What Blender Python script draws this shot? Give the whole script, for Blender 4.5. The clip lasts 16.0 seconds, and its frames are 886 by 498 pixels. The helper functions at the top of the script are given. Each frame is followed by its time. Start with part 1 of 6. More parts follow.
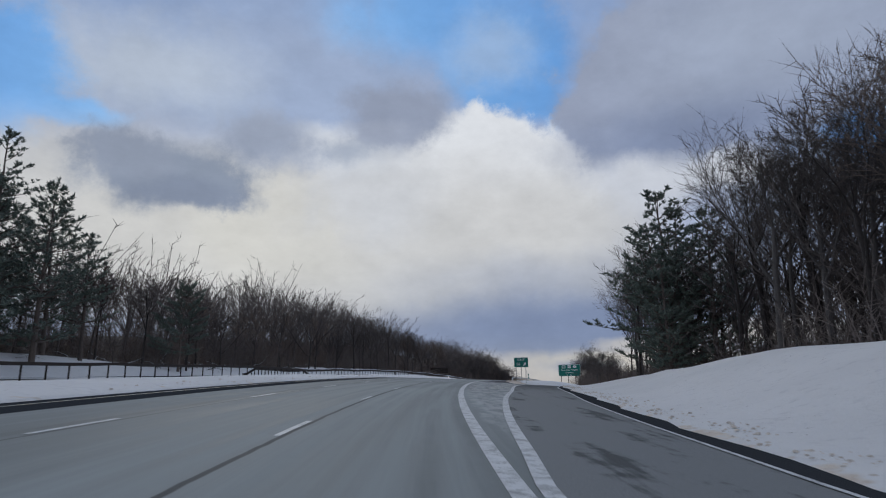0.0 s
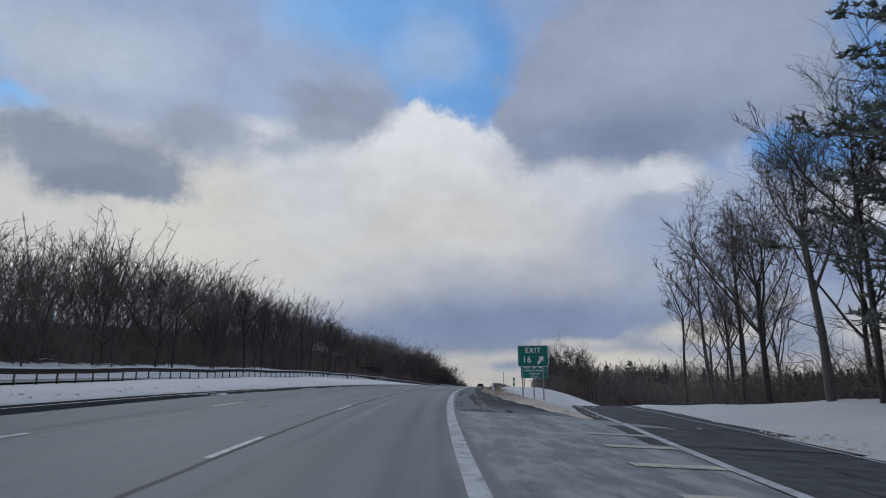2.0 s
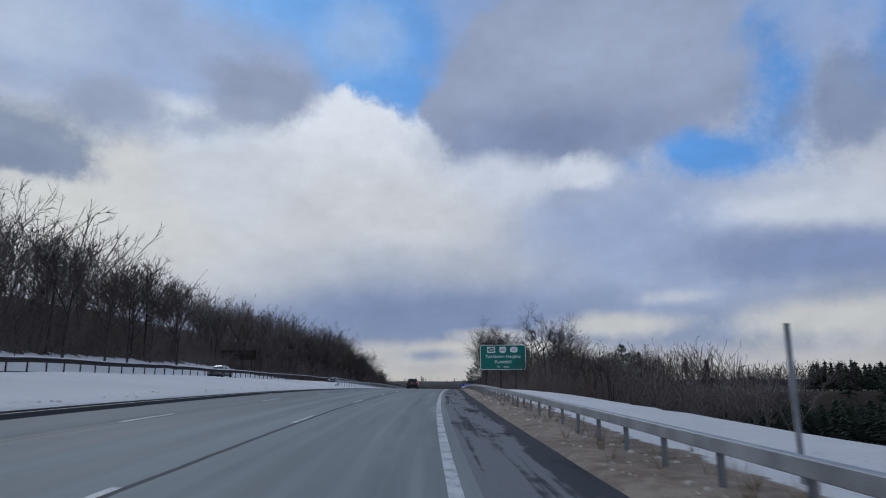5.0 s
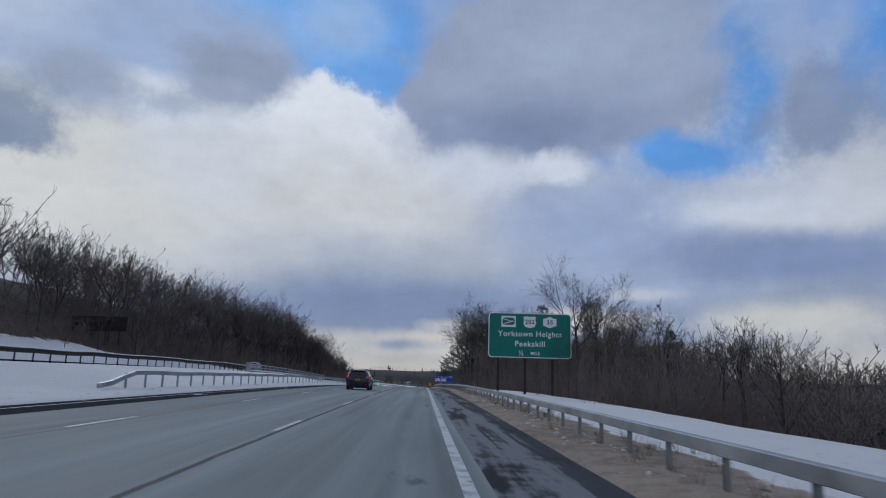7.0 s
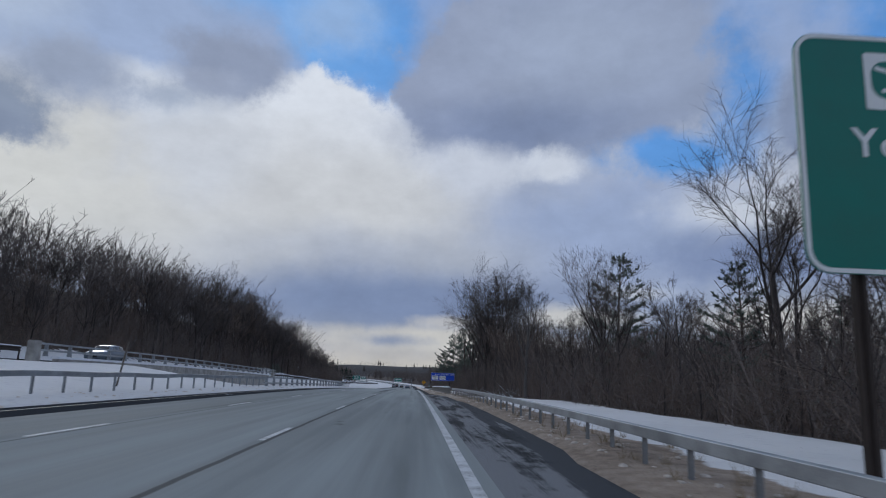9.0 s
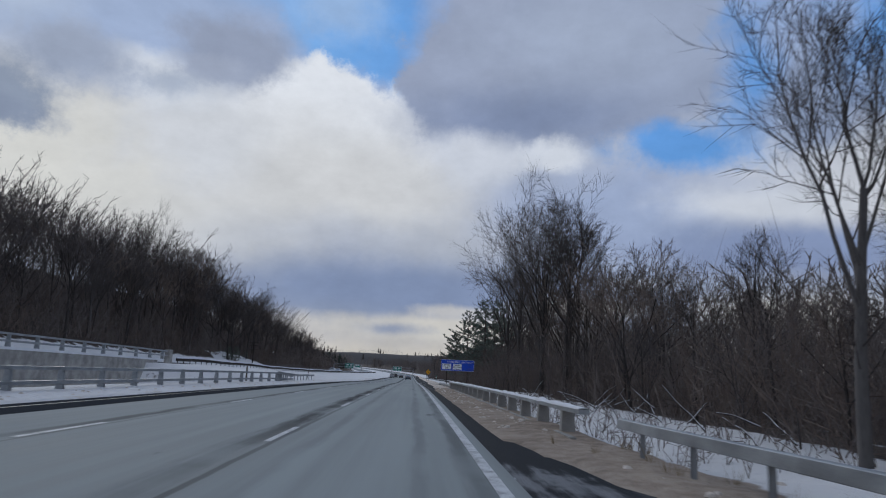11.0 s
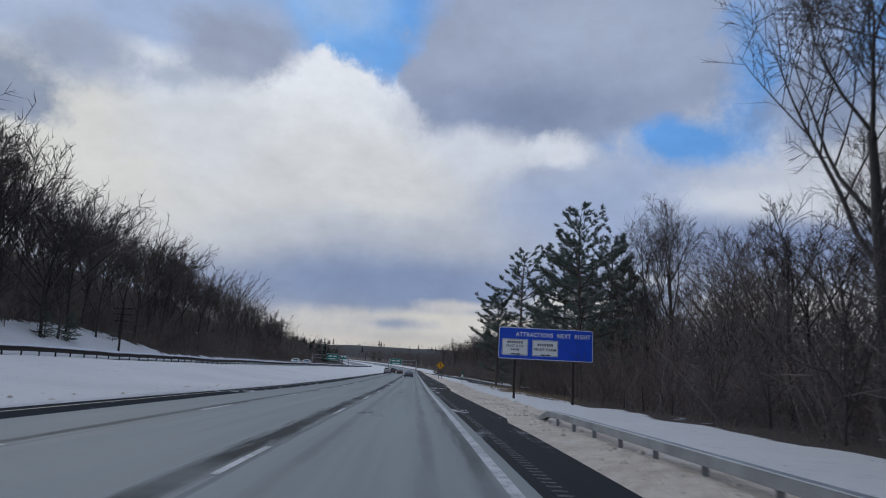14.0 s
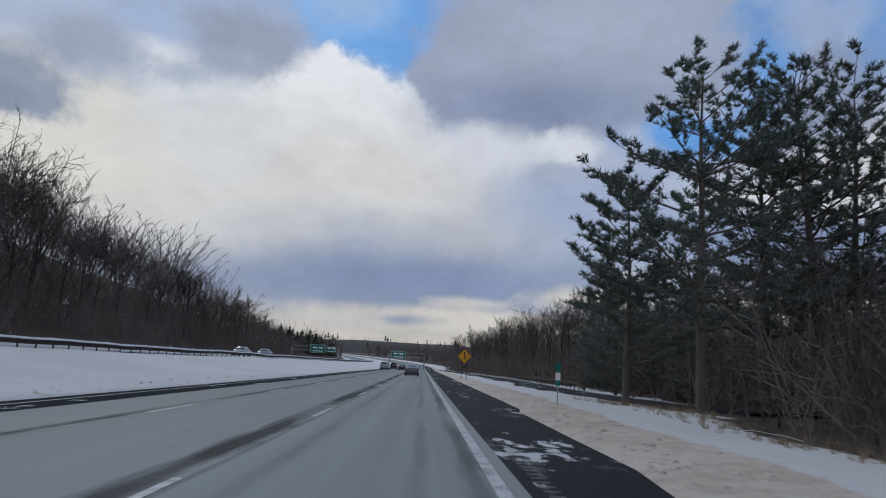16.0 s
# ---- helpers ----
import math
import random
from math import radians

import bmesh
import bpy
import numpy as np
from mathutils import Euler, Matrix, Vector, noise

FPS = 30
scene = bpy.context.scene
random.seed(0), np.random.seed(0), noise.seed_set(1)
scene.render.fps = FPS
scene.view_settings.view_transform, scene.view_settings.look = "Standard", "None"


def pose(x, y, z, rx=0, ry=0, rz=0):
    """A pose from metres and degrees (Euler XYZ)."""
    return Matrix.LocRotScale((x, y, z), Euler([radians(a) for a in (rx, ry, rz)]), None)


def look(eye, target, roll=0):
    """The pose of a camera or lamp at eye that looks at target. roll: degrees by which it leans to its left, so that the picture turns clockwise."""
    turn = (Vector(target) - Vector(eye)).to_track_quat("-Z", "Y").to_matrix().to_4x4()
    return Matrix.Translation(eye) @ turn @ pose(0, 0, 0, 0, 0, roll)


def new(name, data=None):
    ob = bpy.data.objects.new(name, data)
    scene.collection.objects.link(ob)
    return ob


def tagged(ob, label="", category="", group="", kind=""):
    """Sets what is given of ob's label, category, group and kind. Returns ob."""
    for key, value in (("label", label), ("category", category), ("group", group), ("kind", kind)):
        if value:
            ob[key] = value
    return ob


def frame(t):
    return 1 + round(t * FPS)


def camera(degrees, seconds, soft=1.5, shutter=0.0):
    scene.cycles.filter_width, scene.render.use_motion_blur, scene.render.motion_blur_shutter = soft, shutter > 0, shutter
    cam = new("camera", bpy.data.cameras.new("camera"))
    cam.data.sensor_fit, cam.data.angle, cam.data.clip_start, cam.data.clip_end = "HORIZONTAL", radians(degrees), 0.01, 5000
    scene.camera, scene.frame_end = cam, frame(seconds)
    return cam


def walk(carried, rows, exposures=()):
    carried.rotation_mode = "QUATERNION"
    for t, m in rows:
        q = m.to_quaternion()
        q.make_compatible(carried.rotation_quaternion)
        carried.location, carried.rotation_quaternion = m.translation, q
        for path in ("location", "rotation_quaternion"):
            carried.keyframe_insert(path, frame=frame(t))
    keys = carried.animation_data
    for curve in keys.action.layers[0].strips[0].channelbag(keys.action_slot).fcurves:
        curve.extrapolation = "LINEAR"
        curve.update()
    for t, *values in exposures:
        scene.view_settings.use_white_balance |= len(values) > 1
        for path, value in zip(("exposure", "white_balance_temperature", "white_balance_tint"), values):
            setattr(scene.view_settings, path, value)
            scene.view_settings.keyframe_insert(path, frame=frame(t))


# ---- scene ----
cam = camera(69.0, 16.0, soft=1.1, shutter=0.12)

# the camera's path: seconds, eye, heading, tilt and lean in degrees
PATH = [
    (0, -1.047, 0.067, 1.411, -2.48, 12.64, -0.56),
    (0.5, -0.747, 12.927, 1.966, -3.86, 12.84, 0.29),
    (1, -0.136, 25.813, 2.481, -5.39, 12.78, 0.04),
    (1.5, 0.83, 38.291, 2.937, -6.27, 12.86, 0.18),
    (2, 2.146, 51.045, 3.366, -8.05, 12.52, -0.42),
    (2.5, 3.67, 64.029, 3.766, -9.13, 12.31, -0.49),
    (3, 5.474, 77.017, 4.12, -10.46, 12.17, -0.89),
    (3.5, 7.528, 89.407, 4.417, -11.33, 12.1, -0.7),
    (4, 9.848, 102.127, 4.697, -12.53, 11.7, -0.75),
    (4.5, 12.457, 115.371, 4.967, -13.8, 11.56, -1.12),
    (5, 15.304, 128.322, 5.206, -15.08, 11.57, -0.32),
    (5.5, 18.242, 140.877, 5.396, -15.87, 11.37, 0.13),
    (6, 21.33, 153.34, 5.532, -16.65, 11.16, 0.58),
    (6.5, 24.549, 165.709, 5.616, -17.2, 10.95, 1.04),
    (7, 27.839, 177.997, 5.647, -17.6, 10.73, 1.49),
    (7.5, 31.197, 190.207, 5.623, -18, 10.52, 1.94),
    (8, 35.015, 203.238, 5.554, -18.18, 10.36, 2.11),
    (8.5, 38.062, 214.146, 5.452, -18.31, 10.47, 2.01),
    (9, 41.535, 226.232, 5.327, -18.23, 10.43, 2.06),
    (9.5, 44.933, 238.163, 5.172, -18.07, 10.1, 2.37),
    (10, 48.28, 250.088, 4.982, -18.07, 9.89, 2.43),
    (10.5, 51.626, 262.012, 4.756, -18.08, 9.68, 2.5),
    (11, 54.976, 273.948, 4.494, -18.09, 9.47, 2.57),
    (11.5, 58.336, 285.91, 4.195, -18.09, 9.27, 2.64),
    (12, 61.792, 298.067, 3.862, -18.01, 9.79, 2.82),
    (12.5, 65.248, 310.34, 3.506, -18.11, 9.36, 2.39),
    (13, 68.734, 322.591, 3.132, -17.84, 8.54, 2.96),
    (13.5, 72.258, 334.864, 2.737, -17.85, 9.02, 3.04),
    (14, 75.925, 347.695, 2.307, -17.82, 9.01, 2.87),
    (14.5, 79.6, 360.319, 1.861, -17.61, 8.88, 2.79),
    (15, 83.165, 372.815, 1.398, -17.73, 8.84, 2.79),
    (15.5, 86.774, 385.246, 0.919, -17.32, 8.79, 3.03),
    (16, 90.532, 398.191, 0.448, -17.1, 8.66, 2.93),
]


def aim(x, y, z, yaw, tilt, lean):
    eye = Vector((x, y, z))
    a, b = radians(yaw), radians(tilt)
    return look(eye, eye + Vector((-math.sin(a) * math.cos(b), math.cos(a) * math.cos(b), math.sin(b))) * 10, lean)


walk(cam, [(t, aim(*row)) for t, *row in PATH], [(0, -.18, 6080, 9), (2, -.2, 6080, 9), (3.5, -.22, 5880, 9), (5, -.18, 5750, 9), (9, -.21, 5800, 9), (11.5, -.12, 6000, 9), (12.5, -.1, 6080, 9), (14.5, -.1, 5920, 9), (16, -.09, 6100, 9)])

# ---- daylight ----
SUN_AZ, SUN_EL = 14.0, 24.0


def lin(r, g, b):
    return tuple(((c / 255 + .055) / 1.055) ** 2.4 if c > 10 else c / 255 / 12.92 for c in (r, g, b))


world = bpy.data.worlds.new("sky")
scene.world = world
world.use_nodes = True


class Graph:
    """Short calls for node trees."""

    def __init__(self, tree):
        self.tree = tree

    def node(self, kind, **sockets):
        n = self.tree.nodes.new(kind)
        return n

    def link(self, a, b):
        self.tree.links.new(a, b)

    def put(self, socket, value):
        if hasattr(value, "is_output"):
            self.tree.links.new(value, socket)
        else:
            socket.default_value = value

    def math(self, op, a, b=0.0, c=0.0, clamp=False):
        n = self.tree.nodes.new("ShaderNodeMath")
        n.operation, n.use_clamp = op, clamp
        for i, v in enumerate((a, b, c)):
            self.put(n.inputs[i], v)
        return n.outputs[0]

    def ramp(self, v, lo, hi, a=0.0, b=1.0, smooth=True):
        n = self.tree.nodes.new("ShaderNodeMapRange")
        n.interpolation_type = "SMOOTHSTEP" if smooth else "LINEAR"
        for i, q in enumerate((v, lo, hi, a, b)):
            self.put(n.inputs[i], q)
        return n.outputs[0]

    def mix(self, f, a, b, mode="MIX"):
        n = self.tree.nodes.new("ShaderNodeMix")
        n.data_type, n.blend_type = "RGBA", mode
        self.put(n.inputs[0], f)
        for i, v in ((6, a), (7, b)):
            self.put(n.inputs[i], (*v, 1) if isinstance(v, tuple) and len(v) == 3 else v)
        return n.outputs[2]

    def noise(self, vec, scale, detail=3.0, rough=.55, dims="3D"):
        n = self.tree.nodes.new("ShaderNodeTexNoise")
        n.noise_dimensions = dims
        self.put(n.inputs["Vector"], vec)
        n.inputs["Scale"].default_value, n.inputs["Detail"].default_value, n.inputs["Roughness"].default_value = scale, detail, rough
        return n.outputs[0]

    def vec(self, x, y, z=0.0):
        n = self.tree.nodes.new("ShaderNodeCombineXYZ")
        for i, v in enumerate((x, y, z)):
            self.put(n.inputs[i], v)
        return n.outputs[0]

    def split(self, v):
        n = self.tree.nodes.new("ShaderNodeSeparateXYZ")
        self.put(n.inputs[0], v)
        return n.outputs


def build_sky():
    g = Graph(world.node_tree)
    back = world.node_tree.nodes["Background"]
    sky = g.node("ShaderNodeTexSky")
    sky.sky_type, sky.sun_disc = "NISHITA", False
    sky.sun_elevation, sky.sun_rotation = radians(SUN_EL), radians(-SUN_AZ)
    blue = g.mix(1.0, sky.outputs[0], (.043, .076, .108), "MULTIPLY")
    blue = g.mix(.7, blue, lin(112, 162, 222))
    coord = g.node("ShaderNodeTexCoord").outputs["Generated"]
    x, y, z = g.split(coord)
    az = g.math("MULTIPLY", g.math("ARCTAN2", g.math("MULTIPLY", x, -1.0), y), 57.2958)
    el = g.math("MULTIPLY", g.math("ARCSINE", z), 57.2958)
    # ragged cloud edges at two scales
    puff = g.noise(coord, 9.0, 6, .58)
    curl = g.noise(coord, 20.0, 8, .7)
    wob = g.math("ADD", g.math("MULTIPLY", g.math("SUBTRACT", puff, .5), 1.5), g.math("MULTIPLY", g.math("SUBTRACT", curl, .5), 1.15))
    az = g.math("ADD", az, g.math("MULTIPLY", g.math("SUBTRACT", g.noise(coord, 4.5, 6, .55), .5), 6.0))
    el = g.math("ADD", el, g.math("MULTIPLY", g.math("SUBTRACT", g.noise(g.vec(y, z, x), 5.5, 6, .55), .5), g.ramp(el, 2.0, 16.0, 1.0, 4.5)))
    shape = g.node("ShaderNodeValToRGB")
    g.put(shape.inputs[0], g.math("DIVIDE", g.math("ADD", el, g.math("MULTIPLY", wob, 1.5)), 60.0, clamp=True))
    bands = [(0, (208, 199, 186)), (2, (192, 188, 186)), (3.6, (150, 158, 176)), (5.5, (144, 154, 176)), (8.5, (184, 186, 192)), (12, (205, 203, 203)),
             (18, (198, 199, 204)), (24, (168, 179, 204)), (32, (146, 168, 205)), (42, (160, 168, 186)), (60, (164, 169, 180))]
    e = shape.color_ramp.elements
    for i, (p, c) in enumerate(bands):
        q = e[i] if i < 2 else e.new(p / 60)
        q.position, q.color = p / 60, (*lin(*c), 1)
    col = shape.outputs[0]
    # heaps and gaps, the farthest first: heading, height, half sizes, softness, colour (None: open blue sky)
    veil = [(12, 27, 16, 6, .9, (166, 179, 204)), (24, 26.6, 8, 3, 1.2, (192, 200, 213)), (34, 24.2, 5, 4.2, .6, None), (28.5, 22, 3.4, 1.0, .9, None), (-9.5, 28, 6.4, 5.4, .45, None),
            (-2, 33, 9, 3.4, .9, None), (-7.5, 29.4, 3.4, 2.4, 1.5, (160, 186, 220)), (14, 13.5, 24, 6.5, .9, (220, 216, 209)), (-4, 12.5, 13, 4.4, .9, (204, 204, 206)), (9, 14, 8, 3.4, 1.2, (227, 221, 206))]
    heaps = [(-7, 18.1, 9.4, 6.3, .16, (236, 235, 235)), (-4, 14.4, 16, 4.8, 1.0, (217, 214, 210)), (3.5, 18, 5, 4, 1.1, (217, 216, 216)), (7, 21.6, 4.8, 1.9, .9, (219, 220, 223)), (1.6, 24.6, 4.4, 2.8, .7, (158, 165, 183)), (3.2, 22.9, 2.6, 1.0, .9, (168, 174, 190)),
             (6, 21.4, 2.2, .9, 1.2, (180, 186, 198)), (13.2, 21.6, 3.8, 2.4, .9, (165, 172, 188)), (20.8, 17.8, 5.8, 2.8, .65, (150, 158, 173)), (23.8, 19.2, 2.8, 2.0, .7, (154, 161, 176)),
             (17.2, 17.0, 2.2, 2.0, .5, (150, 158, 173)), (19.5, 16.2, 4.2, 1.2, .8, (142, 150, 167))]
    right = [(-33, 12, 12, 6, 1.0, (164, 175, 200)), (-29.5, 26.6, 15.2, 8.2, .22, (156, 164, 184)), (-20.3, 25.4, 5.9, 6.6, .25, (160, 167, 186)), (-25, 20.8, 9, 2.4, 1.3, (136, 146, 171)), (-30, 28, 9, 3.5, 1.4, (170, 178, 196)),
             (-38.5, 18, 5.4, 1.8, .8, None), (-45, 23, 2.2, 4.4, 1.2, None), (-50, 21.5, 4.8, 4.2, .6, (143, 153, 175)), (-28, 17.2, 2.6, 1.4, .9, (220, 221, 225)),
             (-20.5, 17.4, 4.2, 1.9, 1.0, (212, 213, 218)), (-45, 13.4, 6.5, 1.5, 1.0, (212, 213, 217))]
    low = [(-46, 9.6, 10, 2.3, .8, (139, 151, 180)), (-13, 9.4, 11, 2.0, 1.3, (184, 187, 196)), (-14, 6.0, 14, 2.4, 1.0, (138, 150, 177)), (-31, 4.7, 5.5, 1.0, .9, (212, 207, 199)), (-35.2, 6.8, 2.4, .6, 1.0, (198, 200, 205)), (-46, 4.5, 7, 1.5, .9, (212, 207, 198)),
           (-18, 2.4, 10, 1.1, .8, (214, 207, 196)), (-13.4, 2.2, 2.4, .5, 1.3, (158, 164, 180)), (-19.5, 4.0, 3, .45, 1.2, (200, 196, 193)), (-60, 25, 9, 6, .6, None), (60, 24, 16, 8, .6, (170, 178, 196)), (150, 30, 60, 14, .6, (175, 182, 196))]
    for a, b, ra, rb, soft, c in veil + heaps + right + low:
        dx = g.math("DIVIDE", g.math("SUBTRACT", az, a), ra)
        dy = g.math("DIVIDE", g.math("SUBTRACT", el, b), rb)
        d = g.math("SQRT", g.math("ADD", g.math("MULTIPLY", dx, dx), g.math("MULTIPLY", dy, dy)))
        d = g.math("ADD", d, g.math("MULTIPLY", wob, min(1.5, 5.0 / ra)))
        m = g.ramp(d, 1 + soft * .7, 1 - soft * .7)
        col = g.mix(m, col, blue if c is None else lin(*c))
    billow = g.noise(g.vec(x, y, g.math("MULTIPLY", z, 1.8)), 15.0, 8, .62)
    shade = g.math("MULTIPLY", g.ramp(g.noise(coord, 6.0, 6, .6), .25, .75, .93, 1.06, smooth=False), g.ramp(billow, .3, .7, .93, 1.06, smooth=False))
    col = g.mix(1.0, col, g.vec(shade, shade, shade), "MULTIPLY")
    # below the horizon: snowy land
    col = g.mix(g.ramp(el, -1.0, 0.0), (.3, .3, .31), col)
    g.link(col, back.inputs[0])
    back.inputs[1].default_value = 1.0


build_sky()
sun = new("sun", bpy.data.lights.new("sun", "SUN"))
sun.data.energy, sun.data.angle, sun.data.color = 0.7, radians(18), (1, .94, .85)
_a, _b = radians(SUN_AZ), radians(SUN_EL)
sun.matrix_world = look((0, 0, 60), Vector((0, 0, 60)) - Vector((-math.sin(_a) * math.cos(_b), math.cos(_a) * math.cos(_b), math.sin(_b))))

# ---- the road's line ----
# s metres along the right edge line; heading (degrees, left positive), grade and cross slope (right side low) in degrees
HEAD = [(-120, 9), (-60, 5), (0, 0), (26, -3.2), (51.6, -6), (77, -8.4), (103, -10.6), (128, -12.9), (160, -14.9), (193, -16), (219, -16.2), (292, -16), (410, -15.8), (700, -15.8), (1000, 4), (2500, 4)]
GRADE = [(-120, 3), (0, 2.6), (26, 2.2), (52, 1.85), (77, 1.45), (103, 1.2), (128, 1), (160, 0.4), (193, -0.25), (219, -0.5), (236, -0.7), (292, -1.45), (344, -1.8), (392, -2.15), (410, -1.9), (430, -1.7), (483, -1.6), (547, -1.7), (700, -1.2), (900, -0.2), (2500, 0)]
BANK = [(-120, 2.9), (0, 2.9), (77, 3.2), (128, 2.4), (193, 1.4), (236, 1), (292, 0.7), (345, 0.1), (2500, 0)]


def ramp(table, s):
    for (a, p), (b, q) in zip(table, table[1:]):
        if s < b:
            return p + (q - p) * max(0.0, (s - a) / (b - a))
    return table[-1][1]


S0, S1 = -120, 2200
LINE = [Vector((0, 0, 0))]
for _s in range(S0, S1):
    h, q = radians(ramp(HEAD, _s + .5)), math.tan(radians(ramp(GRADE, _s + .5)))
    LINE.append(LINE[-1] + Vector((-math.sin(h), math.cos(h), q)))
_o = LINE[-S0].copy()
LINE = [p - _o for p in LINE]


def road(s, u=0.0, z=0.0):
    """The place s along the road, u right of its right edge line, z above its surface."""
    i = max(0, min(len(LINE) - 2, int(math.floor(s - S0))))
    p = LINE[i].lerp(LINE[i + 1], s - S0 - i)
    h = radians(ramp(HEAD, s))
    return Vector((p.x + u * math.cos(h), p.y + u * math.sin(h), p.z + z - max(-16, min(12, u)) * math.tan(radians(ramp(BANK, s)))))


def stand(s, u, z=0.0, turn=0.0):
    """The pose of an upright thing there, its y axis along the road."""
    p = road(s, u, z)
    return pose(p.x, p.y, p.z, 0, 0, ramp(HEAD, s) + turn)


def smooth(a, b, x):
    x = max(0.0, min(1.0, (x - a) / (b - a)))
    return x * x * (3 - 2 * x)


# paved width right of the edge line, the exit lane's left line, its fall, the far carriageway's height
PAVED = [(-120, 5.0), (5, 5.1), (9.5, 5.4), (13.6, 5.75), (23.6, 6.5), (42, 8.15), (60, 9.2), (72, 9.4), (73, 5.2), (80, 4.6), (93, 3.5), (107, 2.8), (115, 2.2), (240, 2.4),
         (262, 2.7), (288, 2.2), (296, .95), (332, .95), (350, 1.35), (372, 2.0), (394, 2.2), (423, 2.5), (440, 3.0), (600, 3.2), (2200, 3.0)]
EXIT = [(-120, .1), (5, .15), (7.5, .2), (11, .5), (18.5, 1.0), (31, 1.95), (43, 3.1), (60, 4.1), (70, 5.2), (80, 6.4), (100, 9.0), (130, 13.8), (160, 20), (200, 32), (240, 48), (280, 74), (310, 110)]
FALL = [(-120, 0), (72, 0), (90, -.25), (110, -.85), (140, -2.3), (170, -4), (200, -5.8), (240, -8.4), (280, -11.5), (310, -14)]
FAR_Z = [(-120, .3), (0, .25), (80, .1), (115, .7), (150, 1.15), (230, 1.35), (300, 1.5), (450, 1.3), (600, 1.4), (800, 1.0), (2200, 1)]
FAR_U = [(-120, -22.5), (80, -23), (150, -25.2), (600, -25.5), (2200, -25.5)]
HILL = [(-120, .14), (60, .17), (120, .22), (200, .37), (260, .43), (420, .5), (520, .52), (580, .44), (640, .26), (720, .13), (2200, .12)]

WOOD_EDGE = [(-120, 45), (262, 45), (284, 41.5), (336, 41.5), (350, 41.8), (418, 41.8), (430, 45), (452, 45), (464, 40), (2200, 40)]


def rough(x, y, size, seed=0.0):
    return noise.noise(Vector((x / size + seed, y / size, seed * 1.7)))


def ground_z(s, u):
    """Height of the ground over the road's surface."""
    if u < -11.35:
        zo, fu = ramp(FAR_Z, s), ramp(FAR_U, s)
        if u > fu:
            z = .04 + .13 * smooth(11.3, 12.2, -u)
            z += (zo - .1 - .15) * smooth(12.5, -fu - .5, -u)
            gap = smooth(284, 288, s) * (1 - smooth(336, 345 + .4 * (u + 13), s))
            gap *= smooth(13.7, 15.5, -u)
            z = z * (1 - gap) - 4.5 * gap
            z += .05 * rough(s, u, 3.0) + .12 * rough(s, u, 11, 3.1) * smooth(12, 15, -u)
        elif u > -37.5:
            z = zo - .12
        else:
            x = -u - 39.5
            z = zo - .05 + (ramp(HILL, s) * min(max(x, 0), 34) + .05 * max(0, x - 34))
            z += .5 * rough(s, u, 14, 1.3) * smooth(0, 8, x) + .1 * rough(s, u, 4) + 1.5 * smooth(0, 6, x) * smooth(98, 62, s)
        return z
    w = ramp(PAVED, s)
    if u < w - .25:
        return -.14
    edge = .02 + .12 * smooth(w, w + .7, u) * (.6 + .8 * rough(s, u, 2.2, 5))
    z = edge + .04 * rough(s, u, 2.5)
    lane = ramp(EXIT, s)
    bank = 1 - smooth(66, 128, s)
    if bank > 0:
        x = u - (w + .3 if s < 72 else max(w + .3, lane + 5.6))
        top = 1.2 + 1.6 * smooth(75, 30, s)
        z += bank * (top * smooth(0, 10.5, x) + .12 * rough(s, u, 7, 2) * smooth(0, 2, x))
    if s > 72:
        f = ramp(FALL, s) * smooth(70, 80, s)
        past = smooth(290, 305, s)
        z += (1 - past) * f * smooth(max(min(6.0, lane - 3), min(lane - 6.5, 9.5)), max(lane - 1.0, 6.5), u)
        if s < 300 and lane - .8 < u < lane + 5.4:
            z = f - .14
        if s < 300 and u > lane + 5.4:
            z += (1 - past) * (-.03 * (u - lane - 5.4) + .5 * rough(s, u, 20, 7) * smooth(6, 20, u - lane))
        river = smooth(289, 297, s) * (1 - smooth(344, 352, s)) * smooth(3.0, 5.0, u)
        z -= river * (1.0 - .5 * smooth(6, 10.5, u))
        calm = smooth(340, 360, s)
        z += calm * (-.2 * smooth(5, 12, u) + .25 * rough(s, u, 9, 4) * smooth(5, 9, u))
        if s > 440:
            m = merge_u(s)
            if m - .4 < u < m + 4.4:
                z = min(z, -.15)
    return z


def merge_u(s):
    """Left edge of the entrance lane that comes in from the right."""
    return ramp([(425, 32.0), (437, 18.0), (445, 12.4), (452, 9.6), (462, 8.8), (480, 9.0), (520, 9.4), (580, 7.0), (640, 3.2), (2200, 3.2)], s)


# ---- materials ----
def material(name, rough=.9, metal=0.0):
    m = bpy.data.materials.new(name)
    m.use_nodes = True
    b = m.node_tree.nodes["Principled BSDF"]
    b.inputs["Roughness"].default_value, b.inputs["Metallic"].default_value = rough, metal
    return m, Graph(m.node_tree), b


def bump(g, b, height, depth, strength=.6):
    n = g.node("ShaderNodeBump")
    n.inputs["Strength"].default_value, n.inputs["Distance"].default_value = strength, depth
    g.put(n.inputs["Height"], height)
    g.link(n.outputs[0], b.inputs["Normal"])


